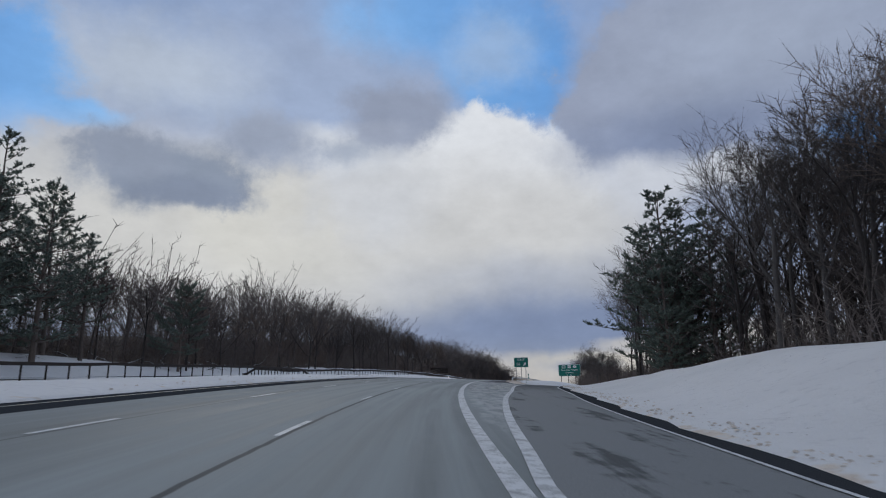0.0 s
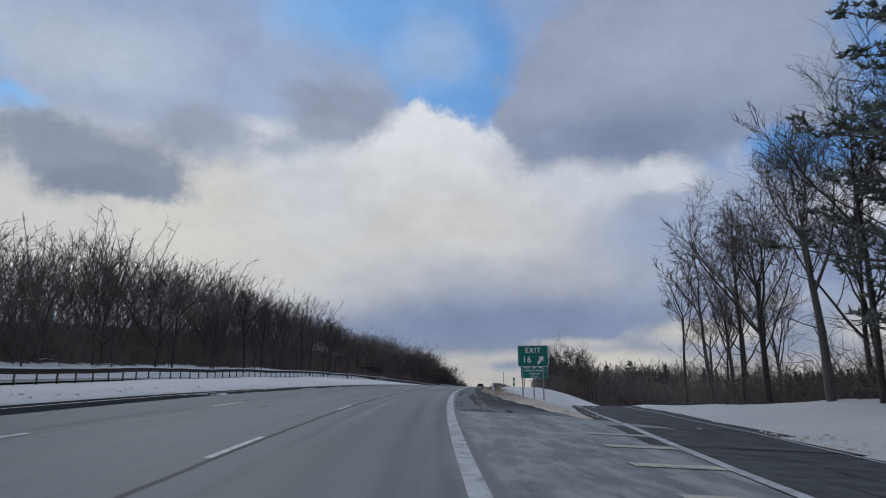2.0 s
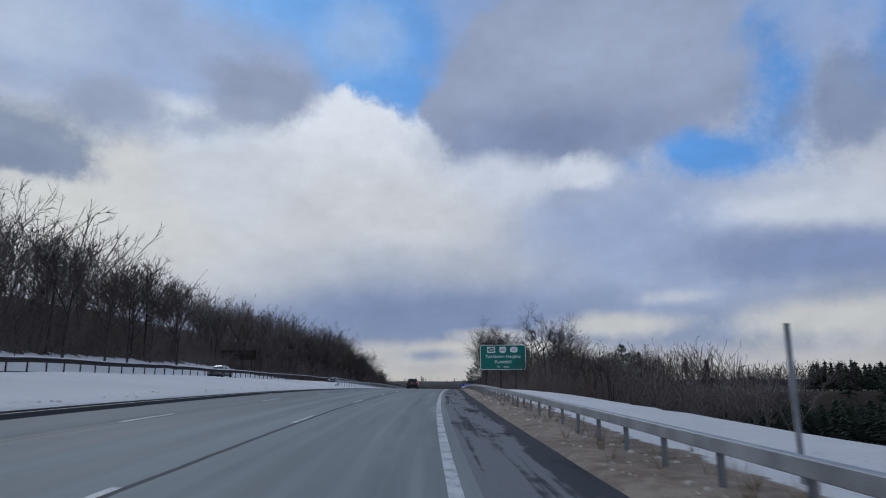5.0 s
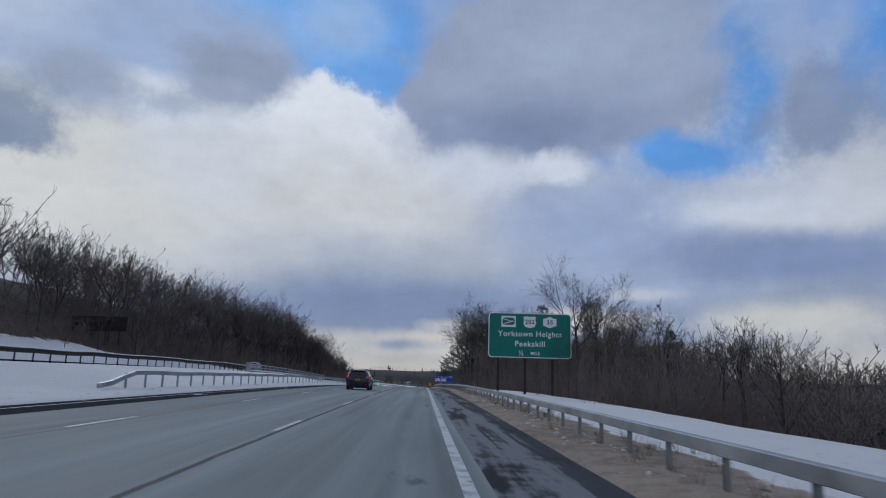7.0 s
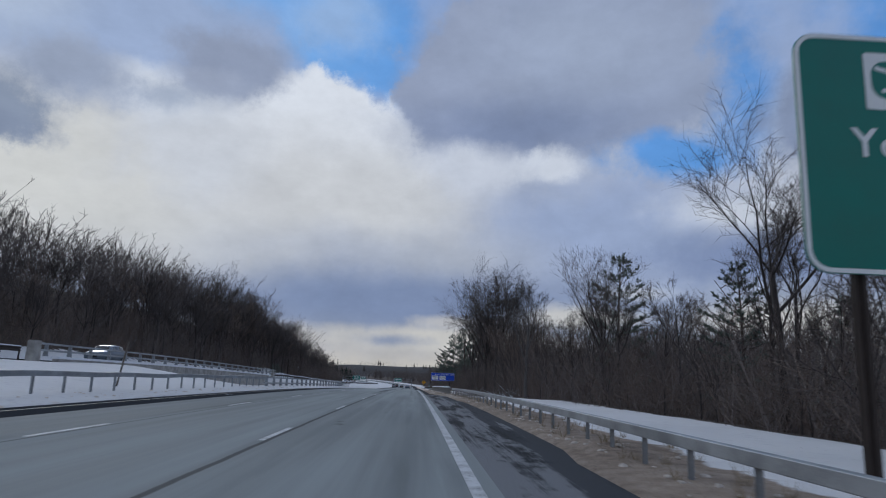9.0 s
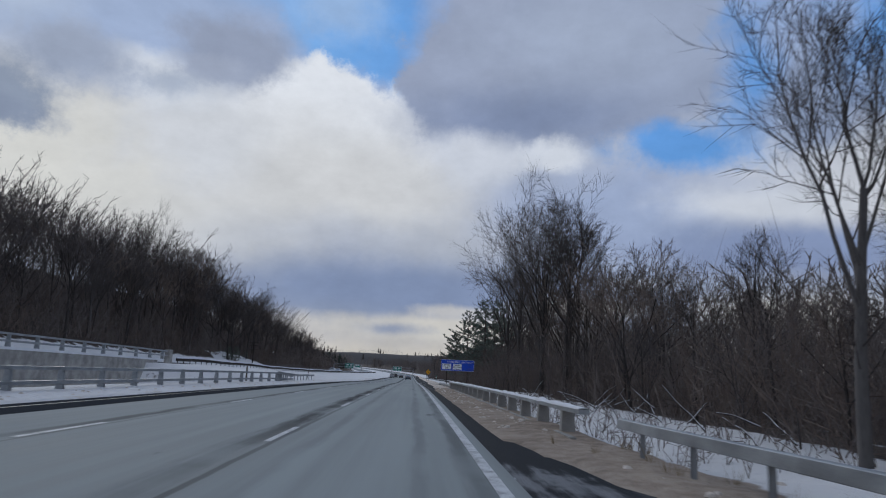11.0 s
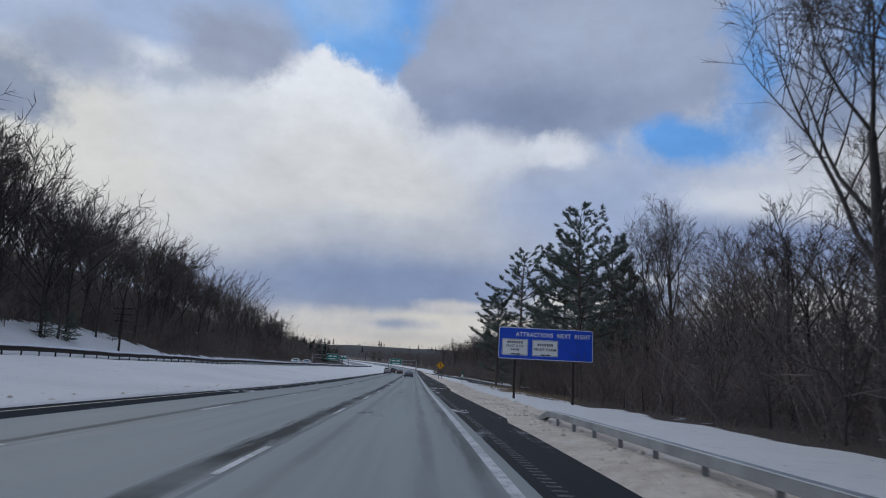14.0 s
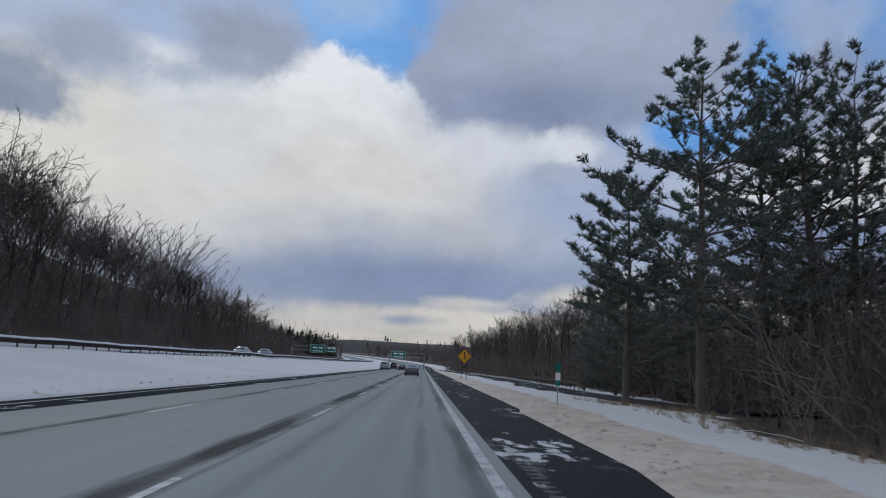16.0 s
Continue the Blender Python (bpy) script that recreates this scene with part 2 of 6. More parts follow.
def plain(name, c, rough=.8, metal=0.0, vary=.25, size=6.0, depth=.004, coat=0.0):
    """One colour with grain and stains at two scales."""
    m, g, b = material(name, rough, metal)
    p = g.node("ShaderNodeTexCoord").outputs["Object"]
    big, fine = g.noise(p, 1 / size * 4, 4), g.noise(p, 60.0, 3)
    f = g.math("ADD", g.math("MULTIPLY", big, .7), g.math("MULTIPLY", fine, .3))
    g.link(g.mix(g.ramp(f, .3, .7), tuple(v * (1 - vary) for v in c), tuple(min(1, v * (1 + vary)) for v in c)), b.inputs["Base Color"])
    g.put(b.inputs["Roughness"], g.ramp(big, .2, .8, max(.05, rough - .12), min(1, rough + .12)))
    if depth:
        bump(g, b, fine, depth)
    b.inputs["Coat Weight"].default_value = coat
    return m


def road_material():
    """Salt-greyed asphalt: wheel tracks, dark damp seams along the lane joints, blotches."""
    m, g, b = material("salted_asphalt", .8)
    uv = g.node("ShaderNodeUVMap").outputs[0]
    u, s, _ = g.split(uv)
    streak = g.noise(g.vec(g.math("MULTIPLY", u, 1.6), g.math("MULTIPLY", s, .03)), 1.0, 4)
    broad = g.noise(g.vec(g.math("MULTIPLY", u, .25), g.math("MULTIPLY", s, .045), 5.0), 1.0, 4)
    fine = g.noise(g.vec(u, s), 55.0, 3)
    f = g.math("ADD", g.math("MULTIPLY", streak, .55), g.math("ADD", g.math("MULTIPLY", broad, .35), g.math("MULTIPLY", fine, .12)))
    col = g.mix(g.ramp(f, .36, .66), (.188, .209, .212), (.312, .343, .347))
    col = g.mix(g.ramp(u, -5.0, -8.5, 0.0, .35), col, (.125, .142, .147))
    late = g.ramp(s, 270.0, 310.0, 0.0, 1.0)
    col = g.mix(g.math("MULTIPLY", late, .4), col, (.37, .405, .405))
    wander = g.noise(g.vec(g.math("MULTIPLY", s, .12), 2.0), 1.0, 5, .6)
    feather = g.noise(g.vec(g.math("MULTIPLY", u, 5.0), g.math("MULTIPLY", s, .3)), 1.0, 5, .65)
    for at, wide, deep, wet in ((-3.95, .42, .95, 1.0), (-7.55, .26, .7, .5), (-1.0, .2, .25, .3), (-2.9, .2, .2, .3), (-.25, .25, .5, .6)):
        d = g.math("ABSOLUTE", g.math("SUBTRACT", u, g.math("ADD", at, g.math("MULTIPLY", g.math("SUBTRACT", wander, .5), .5))))
        d = g.math("ADD", d, g.math("MULTIPLY", g.math("SUBTRACT", feather, .5), wide * 1.6))
        k = g.math("MULTIPLY", g.ramp(d, wide, wide * .1), g.math("MULTIPLY", g.math("ADD", g.ramp(wander, .32, .62), g.math("MULTIPLY", late, .3)), deep))
        k = g.math("MULTIPLY", k, g.math("ADD", g.math("MULTIPLY", late, wet), 1 - wet))
        col = g.mix(k, col, (.032, .036, .041))
    # tarred cracks along the joints between the lanes
    creep = g.noise(g.vec(g.math("MULTIPLY", s, .5), 6.0), 1.0, 5, .6)
    for at, wide, deep in ((-3.56, .075, .85), (-7.2, .05, .55)):
        d = g.math("ABSOLUTE", g.math("SUBTRACT", u, g.math("MULTIPLY_ADD", creep, .12, at - .06)))
        col = g.mix(g.math("MULTIPLY", g.ramp(d, wide, wide * .35), g.math("MULTIPLY", g.math("MULTIPLY", g.ramp(creep, .25, .4), deep), g.math("MULTIPLY_ADD", late, -.6, 1.0))), col, (.03, .034, .04))
    blot = g.noise(g.vec(g.math("MULTIPLY", u, .6), g.math("MULTIPLY", s, .17), 9.0), 1.0, 6, .62)
    col = g.mix(g.math("MULTIPLY", g.ramp(blot, .66, .73), .75), col, (.05, .055, .063))
    # packed dirty snow between the lines of the gore
    pack = g.math("MULTIPLY", g.math("MULTIPLY", g.ramp(u, .25, .5), g.ramp(s, 10.0, 24.0)), g.ramp(g.noise(g.vec(g.math("MULTIPLY", u, 1.6), g.math("MULTIPLY", s, .45), 3.0), 1.0, 6, .66), .42, .62))
    col = g.mix(g.math("MULTIPLY", pack, .8), col, (.43, .44, .455))
    g.link(col, b.inputs["Base Color"])
    g.put(b.inputs["Roughness"], g.ramp(f, .3, .7, .68, .92))
    b.inputs["Specular IOR Level"].default_value = .12
    bump(g, b, fine, .006, .5)
    return m



def shoulder_material(name, ramp_lane=False, salt=.15):
    """Dark asphalt with torn patches of packed snow and salt."""
    m, g, b = material(name, .75)
    uv = g.node("ShaderNodeUVMap").outputs[0]
    u, s, _ = g.split(uv)
    torn = g.noise(g.vec(g.math("MULTIPLY", u, .55), g.math("MULTIPLY", s, .16)), 1.0, 7, .68)
    rag = g.noise(g.vec(g.math("MULTIPLY", u, 1.2), g.math("MULTIPLY", s, 1.6), 4.0), 1.0, 5, .6)
    fine = g.noise(g.vec(u, s), 40.0, 3)
    f = g.math("ADD", torn, g.math("MULTIPLY", g.math("SUBTRACT", rag, .5), .35))
    f = g.math("ADD", f, g.math("MULTIPLY", g.ramp(s, 74.0, 78.0), g.ramp(s, 80.0, 300.0, .08, 0.0)))
    f = g.math("ADD", f, g.ramp(s, 345.0, 390.0, 0.0, .07))
    base = g.mix(g.ramp(fine, .3, .7), *(((.06, .066, .07), (.1, .108, .114)) if ramp_lane else ((.015, .017, .02), (.03, .033, .038)) if salt else ((.03, .033, .038), (.058, .063, .07))))
    grey = g.mix(g.ramp(fine, .3, .7), (.15, .155, .165), (.24, .25, .265))
    grey = g.mix(1.0 if ramp_lane else g.ramp(s, 76.0, 72.0), grey, g.mix(g.ramp(fine, .3, .7), (.165, .176, .182), (.25, .262, .27)))
    salted = g.math("MULTIPLY", g.ramp(s, 300.0, 270.0, 0.0, 1.0), g.ramp(u, -9.0, -8.0, 0.0, .19 if ramp_lane else salt))
    lick = g.noise(g.vec(g.math("MULTIPLY", u, 1.5), g.math("MULTIPLY", s, .12), 7.0), 1.0, 5, .6)
    col = g.mix(g.ramp(g.math("ADD", g.math("MULTIPLY_ADD", lick, .5, g.math("MULTIPLY", f, .5)), salted if salt else g.math("SUBTRACT", salted, .09)), .58, .66), base, grey)
    if ramp_lane:
        col = g.mix(g.math("MULTIPLY", g.ramp(s, 42.0, 64.0), g.ramp(rag, .3, .7, .85, .5)), col, (.04, .044, .05))
    if not ramp_lane and salt:
        # long dark runs of bare asphalt, thickest along the outer edge
        run = g.noise(g.vec(g.math("MULTIPLY", u, 2.6), g.math("MULTIPLY", s, .07), 3.0), 1.0, 6, .62)
        run = g.math("ADD", run, g.math("ADD", g.ramp(u, 1.0, 2.3, -.04, .2), g.math("MULTIPLY", g.math("SUBTRACT", rag, .5), .25)))
        col = g.mix(g.math("MULTIPLY", g.math("MULTIPLY", g.ramp(run, .5, .58), g.ramp(u, -2.0, 0.0)), g.math("MULTIPLY", g.ramp(s, 76.0, 84.0), g.ramp(s, 300.0, 270.0, 0.0, .88))), col, (.035, .039, .046))
    col = g.mix(g.math("MULTIPLY", g.ramp(f, .675, .70), g.ramp(salted, .1, .0)), col, (.62, .64, .67))
    g.link(col, b.inputs["Base Color"])
    b.inputs["Specular IOR Level"].default_value = .08 if salt else 0.0
    bump(g, b, g.math("ADD", fine, g.math("MULTIPLY", g.ramp(f, .645, .68), 1.5)), .012, .6)
    return m


def ground_material():
    """Snow, sandy grit thrown up along the shoulders, and dead leaves under the trees, each with a ragged border."""
    m, g, b = material("snowy_ground", .9)
    p = g.node("ShaderNodeNewGeometry").outputs["Position"]
    zone = g.node("ShaderNodeAttribute")
    zone.attribute_name = "zone"
    litter, verge, dirt = g.split(zone.outputs["Color"])
    big, mid, fine = g.noise(p, .12, 4), g.noise(p, 1.3, 6, .62), g.noise(p, 18.0, 3)
    rag = g.math("ADD", g.math("MULTIPLY", g.noise(p, .45, 6, .62), .6), g.math("MULTIPLY", mid, .4))
    snow = g.mix(g.ramp(big, .3, .7), (.735, .74, .75), (.81, .812, .82))
    grit = g.noise(p, 3.2, 4, .75)
    snow = g.mix(g.math("MULTIPLY", g.ramp(g.noise(p, 2.0, 6, .68), .54, .68), .4), snow, (.56, .565, .59))
    snow = g.mix(g.math("MULTIPLY", g.ramp(grit, .675, .71), .75), snow, (.12, .1, .085))
    f = g.math("ADD", g.math("MULTIPLY", g.noise(p, .35, 5, .6), .45), g.math("MULTIPLY", g.noise(p, 2.4, 6, .65), .55))
    sand = g.mix(g.ramp(f, .34, .62), (.56, .475, .395), (.77, .695, .605))
    sand = g.mix(g.ramp(f, .56, .66), sand, (.68, .68, .69))
    sand = g.mix(g.math("MULTIPLY", g.ramp(g.noise(p, 7.0, 5, .7), .60, .68), .55), sand, (.16, .125, .095))
    sand = g.mix(g.math("MULTIPLY", g.ramp(f, .40, .33), .4), sand, (.13, .105, .085))
    soil = g.mix(g.ramp(f, .36, .62), (.2, .152, .113), (.4, .326, .26))
    soil = g.mix(g.math("MULTIPLY", g.ramp(fine, .58, .7), .6), soil, (.07, .055, .045))
    sand = g.mix(dirt, sand, soil)
    leaf = g.mix(g.ramp(g.noise(p, 9.0, 4), .3, .7), (.035, .026, .02), (.085, .062, .047))
    patch = g.math("ADD", g.math("MULTIPLY", g.noise(p, .09, 5, .6), .45), g.math("MULTIPLY", g.noise(p, .8, 6, .65), .55))
    leaf = g.mix(g.math("MULTIPLY", g.ramp(patch, .61, .67), .85), leaf, (.62, .64, .68))
    j = g.math("MULTIPLY", g.math("SUBTRACT", rag, .5), 1.6)
    col = g.mix(g.ramp(g.math("ADD", verge, j), .42, .58), snow, sand)
    col = g.mix(g.ramp(g.math("ADD", litter, j), .42, .58), col, leaf)
    g.link(col, b.inputs["Base Color"])
    bump(g, b, g.math("ADD", g.math("MULTIPLY", mid, .8), g.math("ADD", g.math("MULTIPLY", g.noise(p, 6.0, 5, .7), .5), g.math("MULTIPLY", fine, .25))), .2, .9)
    return m


def bark_material(name, dark, light):
    m, g, b = material(name, .95)
    p = g.node("ShaderNodeTexCoord").outputs["Object"]
    x, y, z = g.split(p)
    q = g.vec(g.math("MULTIPLY", x, 14.0), g.math("MULTIPLY", y, 14.0), g.math("MULTIPLY", z, 2.0))
    f = g.noise(q, 1.0, 4)
    own = g.node("ShaderNodeObjectInfo").outputs["Random"]
    f = g.math("ADD", g.math("MULTIPLY", f, .7), g.math("MULTIPLY", own, .3))
    g.link(g.mix(g.ramp(f, .25, .7), dark, light), b.inputs["Base Color"])
    bump(g, b, f, .02, .7)
    return m


def needle_material():
    m, g, b = material("pine_needles", .7)
    own = g.node("ShaderNodeNewGeometry").outputs["Random Per Island"]
    g.link(g.mix(own, (.07, .096, .086), (.175, .208, .166)), b.inputs["Base Color"])
    return m


ROAD, SHOULDER, RAMP_LANE, GROUND = road_material(), shoulder_material("shoulder_asphalt"), shoulder_material("ramp_asphalt", True), ground_material()
BARE = shoulder_material("bare_asphalt", salt=0.0)


def paint_material(name, c, worn=.5):
    m, g, b = material(name, .7)
    p = g.node("ShaderNodeNewGeometry").outputs["Position"]
    f = g.math("ADD", g.math("MULTIPLY", g.noise(p, 3.0, 5, .65), .6), g.math("MULTIPLY", g.noise(p, 30.0, 4, .7), .4))
    g.link(g.mix(g.ramp(f, worn - .1, worn + .12), (.2, .21, .22), c), b.inputs["Base Color"])
    return m


WHITE_LINE, YELLOW_LINE = paint_material("white_road_paint", (.6, .62, .64), .44), paint_material("yellow_road_paint", (.36, .31, .22), .5)
BARK, BARK_PALE = bark_material("bark", (.03, .026, .025), (.082, .07, .065)), bark_material("grey_bark", (.055, .05, .048), (.13, .12, .115))
PINE_BARK, TWIG, NEEDLE = bark_material("pine_bark", (.075, .06, .052), (.16, .13, .112)), bark_material("twigs", (.05, .043, .042), (.115, .098, .092)), needle_material()
CLOD = plain("gritty_ice", (.62, .56, .5), .9, 0, .3, .6, .01)
STRAW = bark_material("dry_grass", (.2, .15, .09), (.42, .33, .2))
GORE_LINE = paint_material("worn_road_paint", (.6, .58, .49), .43)
SALT = paint_material("salt_filled_asphalt", (.12, .125, .13), .5)
BRUSH = bark_material("brush", (.1, .084, .079), (.205, .172, .157))
BROWN_TWIG = bark_material("brown_twigs", (.092, .07, .06), (.19, .146, .122))
GALV = plain("galvanised_steel", (.34, .36, .38), .55, .6, .3, 3)
RUST = plain("weathered_steel", (.035, .027, .023), .85, .2, .4, 2)
POST_BROWN = plain("brown_steel", (.05, .038, .032), .7, .3, .3, 2)
CONC = plain("concrete", (.34, .33, .31), .92, 0, .35, 3, .01)
GREEN = plain("green_sheeting", (.0, .175, .135), .45, 0, .12, 5, 0)
BLUE = plain("blue_sheeting", (.012, .075, .6), .45, 0, .1, 5, 0)
YELLOW = plain("yellow_sheeting", (.75, .36, .01), .45, 0, .1, 3, 0)
WHITE = plain("white_sheeting", (.84, .86, .86), .5, 0, .06, 5, 0)
BLACK = plain("black_legend", (.015, .015, .017), .6, 0, .2, 5, 0)
WOOD = plain("weathered_wood", (.14, .12, .1), .9, 0, .4, 2, .01)
CAP = plain("snow_cap", (.78, .8, .84), .9, 0, .06, 3, .02)


# ---- building helpers ----
def mesh_of(name, verts, faces, mats, uvs=None, slots=None, smoothed=False):
    me = bpy.data.meshes.new(name)
    me.from_pydata([tuple(v) for v in verts], [], faces)
    for m in (mats if isinstance(mats, (list, tuple)) else [mats]):
        me.materials.append(m)
    if slots is not None:
        me.polygons.foreach_set("material_index", slots)
    if uvs is not None:
        lay = me.uv_layers.new(name="UVMap")
        idx = np.empty(len(me.loops), dtype=np.int32)
        me.loops.foreach_get("vertex_index", idx)
        lay.data.foreach_set("uv", np.asarray(uvs, dtype=np.float32)[idx].ravel())
    if smoothed:
        me.polygons.foreach_set("use_smooth", [True] * len(me.polygons))
    me.update()
    return me


def child(name, me, parent, label="", m=None):
    ob = new(name, me)
    ob.parent = parent
    if m is not None:
        ob.matrix_basis = m
    return tagged(ob, label) if label else ob


def thing(name, m, label, category, group=""):
    ob = new(name)
    ob.empty_display_size = .2
    ob.matrix_basis = m
    return tagged(ob, label, category, group)


def bm_mesh(name, bm, mat, smoothed=False):
    me = bpy.data.meshes.new(name)
    bm.to_mesh(me)
    bm.free()
    me.materials.append(mat)
    if smoothed:
        me.polygons.foreach_set("use_smooth", [True] * len(me.polygons))
    return me


def box(w, d, h, at=(0, 0, 0), bevel=0.0, bm=None, taper=1.0):
    """A box centred on x and y, standing on z, added to a bmesh."""
    bm = bm or bmesh.new()
    made = bmesh.ops.create_cube(bm, size=1.0)["verts"]
    for v in made:
        k = taper if v.co.z > 0 else 1.0
        v.co = Vector((v.co.x * w * k + at[0], v.co.y * d * k + at[1], (v.co.z + .5) * h + at[2]))
    if bevel:
        edges = list({e for v in made for e in v.link_edges})
        bmesh.ops.bevel(bm, geom=edges, offset=bevel, segments=2, affect="EDGES")
    return bm


def rod(r0, r1, h, at=(0, 0, 0), n=10, bm=None):
    bm = bm or bmesh.new()
    bmesh.ops.create_cone(bm, cap_ends=True, segments=n, radius1=r0, radius2=r1, depth=h, matrix=Matrix.Translation((at[0], at[1], at[2] + h / 2)))
    return bm


def strip(name, s0, s1, step, us, mats, slot=None, z=None, kind="structure", parent=None):
    """A sheet along the road. us(s) gives its (u, z) points."""
    n = max(1, round((s1 - s0) / step))
    vs, uv, fs, sl, k = [], [], [], [], len(us(s0))
    for i in range(n + 1):
        s = s0 + (s1 - s0) * i / n
        for u, h in us(s):
            vs.append(road(s, u, h))
            uv.append((u, s))
    for i in range(n):
        for j in range(k - 1):
            a = i * k + j
            fs.append((a, a + 1, a + k + 1, a + k))
            sl.append(slot(s0 + (s1 - s0) * (i + .5) / n, (uv[a][0] + uv[a + 1][0]) / 2, j) if slot else 0)
    ob = new(name, mesh_of(name, vs, fs, mats, uv, sl, True))
    if parent:
        ob.parent = parent
        return ob
    return tagged(ob, kind=kind)


def sweep(name, s0, s1, step, profile, mat, u, z, shift=None):
    """A closed profile of (across, up) points drawn along the road, with capped ends. u, z: numbers or functions of s."""
    n, k = max(1, round((s1 - s0) / step)), len(profile)
    vs, fs = [], []
    for i in range(n + 1):
        s = s0 + (s1 - s0) * i / n
        uu, zz = u(s) if callable(u) else u, z(s) if callable(z) else z
        vs += [road(s, uu + a, zz + b) for a, b in profile]
    for i in range(n):
        for j in range(k):
            a, b = i * k + j, i * k + (j + 1) % k
            fs.append((a, b, b + k, a + k))
    fs += [tuple(range(k))[::-1], tuple(range(n * k, n * k + k))]
    return mesh_of(name, vs, fs, mat)


# ---- ground, road, far carriageway ----
def build_ground():
    us = [-220, -160, -120, -95, -82, -74, -66, -60, -54, -49, -45, -42, -39.5, -37.4, -31, -25.6, -24.6, -23.6, -22.4, -20.5, -18.5, -16.5, -15.2, -14.3, -13.6, -12.6, -12.0, -11.6, -11.36, -11.2, -10.5,
          -9, -5, -.3, .6, .9, 1.3, 1.8, 2.2, 2.6, 3.0, 3.4, 3.9, 4.5, 5.2, 6, 6.8, 7.6, 8.6, 9.6, 10.8, 12, 13.4, 15, 17, 19.5, 22.5, 26, 30, 35, 41, 48, 57, 68, 82, 100, 125, 160, 210]
    ss = [S0 + 3.0 * i for i in range(0, 60)] + [60 + 2.5 * i for i in range(0, 170)] + [485 + 9.0 * i for i in range(0, 70)] + [1115 + 40 * i for i in range(0, 26)]
    k = len(us) + 2
    out = radians(-12)
    vs, uv, fs, sl = [], [], [], []
    for s in ss:
        col = [road(s, u, ground_z(s, u)) for u in us]
        a, b = col[0].copy(), col[-1].copy()
        a += Vector((-math.cos(out) * 2600, -math.sin(out) * 2600, 60))
        b += Vector((math.cos(out) * 2600, math.sin(out) * 2600, 20))
        vs += [a] + col + [b]
        uv += [(-2800, s)] + [(u, s) for u in us] + [(2800, s)]
    for i in range(len(ss) - 1):
        for j in range(k - 1):
            q = i * k + j
            fs.append((q, q + 1, q + k + 1, q + k))
    zone = []
    for u, s in uv:
        w, lane = ramp(PAVED, s), ramp(EXIT, s)
        wooded = smooth(ramp(WOOD_EDGE, s), ramp(WOOD_EDGE, s) + 2.8, -u)
        if -25.5 < u < -13.8:
            wooded = max(wooded, (.38 + .4 * rough(s, u, 5, 6)) * smooth(285, 289, s) * (1 - smooth(338, 343, s)))
        sandy = .34 * (1 - smooth(11.5, 12.4, -u)) if u < 0 else 0.0
        if u > 0:
            reach = .35 if s < 76 else 1.5 if s < 112 else 1.9 if s < 290 else 1.6 if s < 350 else 2.1
            sandy = 1 - smooth(w + reach - .7, w + reach + .9, u)
            if s < 76:
                sandy *= .5
            if 280 < s < 352:
                sandy = max(sandy, 1 - smooth(3.0, 3.3, u))
            sj, uj = s + 14 * rough(s, u, 30, 8), u + 3.5 * rough(s, u, 18, 9)
            lo = 12.5 if s < 290 else 13.0 if s < 352 else 9.2 if s < 434 else 11.5 if s < 447 else 16.5
            wooded = max(smooth(lo - 1.2, lo + 1.2, u) * smooth(205, 222, sj), smooth(lane + 34, lane + 48, uj) if s < 290 else 0.0)
            if s < 110:
                wooded = max(wooded, smooth(w + 12, w + 15, uj) * (1 - smooth(66, 84, sj)))
        zone.append((wooded, sandy, (smooth(84, 100, s) * (1 - smooth(276, 296, s)) + smooth(280, 296, s) * (1 - smooth(346, 356, s))) * (u > 0), 1))
    me = mesh_of("ground", vs, fs, GROUND, uv, None, True)
    lay = me.color_attributes.new("zone", "FLOAT_COLOR", "POINT")
    lay.data.foreach_set("color", np.asarray(zone, dtype=np.float32).ravel())
    return tagged(new("ground", me), "snow-covered verge, median and leaf-littered wooded slopes", "ground", kind="structure")


build_ground()


def road_section(s):
    w = ramp(PAVED, s)
    e = ramp(EXIT, s) + .05 if s < 72 else .3 + (w - .3) * .5
    cols = [(u, 0.0) for u in (-11.4, -10.3, -9.65, -8, -6, -4, -2, 0, .3)]
    return cols + [((.3 + e) / 2, -.002), (max(.35, e), -.004), (e + 3.95 if s < 72 else (e + w) / 2 + .1, -.01), (w, -.05)]


road_ob = strip("road", S0, 1500, 4, road_section, [ROAD, SHOULDER, RAMP_LANE, BARE], lambda s, u, j: 3 if j == 11 and s < 74 or u < -9.9 else 2 if j == 10 and s < 74 else 1 if u > .3 and s > 74 else 0)
tagged(road_ob, "salt-greyed three-lane parkway carriageway with dark shoulder", "road")
exit_ob = strip("exit_road", 66, 305, 4, lambda s: [(ramp(EXIT, s) - .4, ramp(FALL, s) + .004), (ramp(EXIT, s) + 2, ramp(FALL, s) + .004), (ramp(EXIT, s) + 3.9, ramp(FALL, s) + .004), (ramp(EXIT, s) + 5.2, ramp(FALL, s) - .03)], [RAMP_LANE])
tagged(exit_ob, "dark asphalt exit lane falling away downhill", "road")
entry_ob = strip("entrance_road", 441, 640, 3, lambda s: [(merge_u(s) - .55, -.22), (merge_u(s) - .2, -.04), (merge_u(s) + 1.6, .002), (merge_u(s) + 4.0, -.04), (merge_u(s) + 4.35, -.22)], [SHOULDER])
tagged(entry_ob, "dark asphalt entrance lane joining the parkway", "road")
far_ob = strip("far_carriageway", S0, 1500, 5, lambda s: [(ramp(FAR_U, s) - 1.2, ramp(FAR_Z, s)), (-30, ramp(FAR_Z, s)), (-37.2, ramp(FAR_Z, s))], [ROAD])
tagged(far_ob, "opposite carriageway beyond the snowy median", "road")

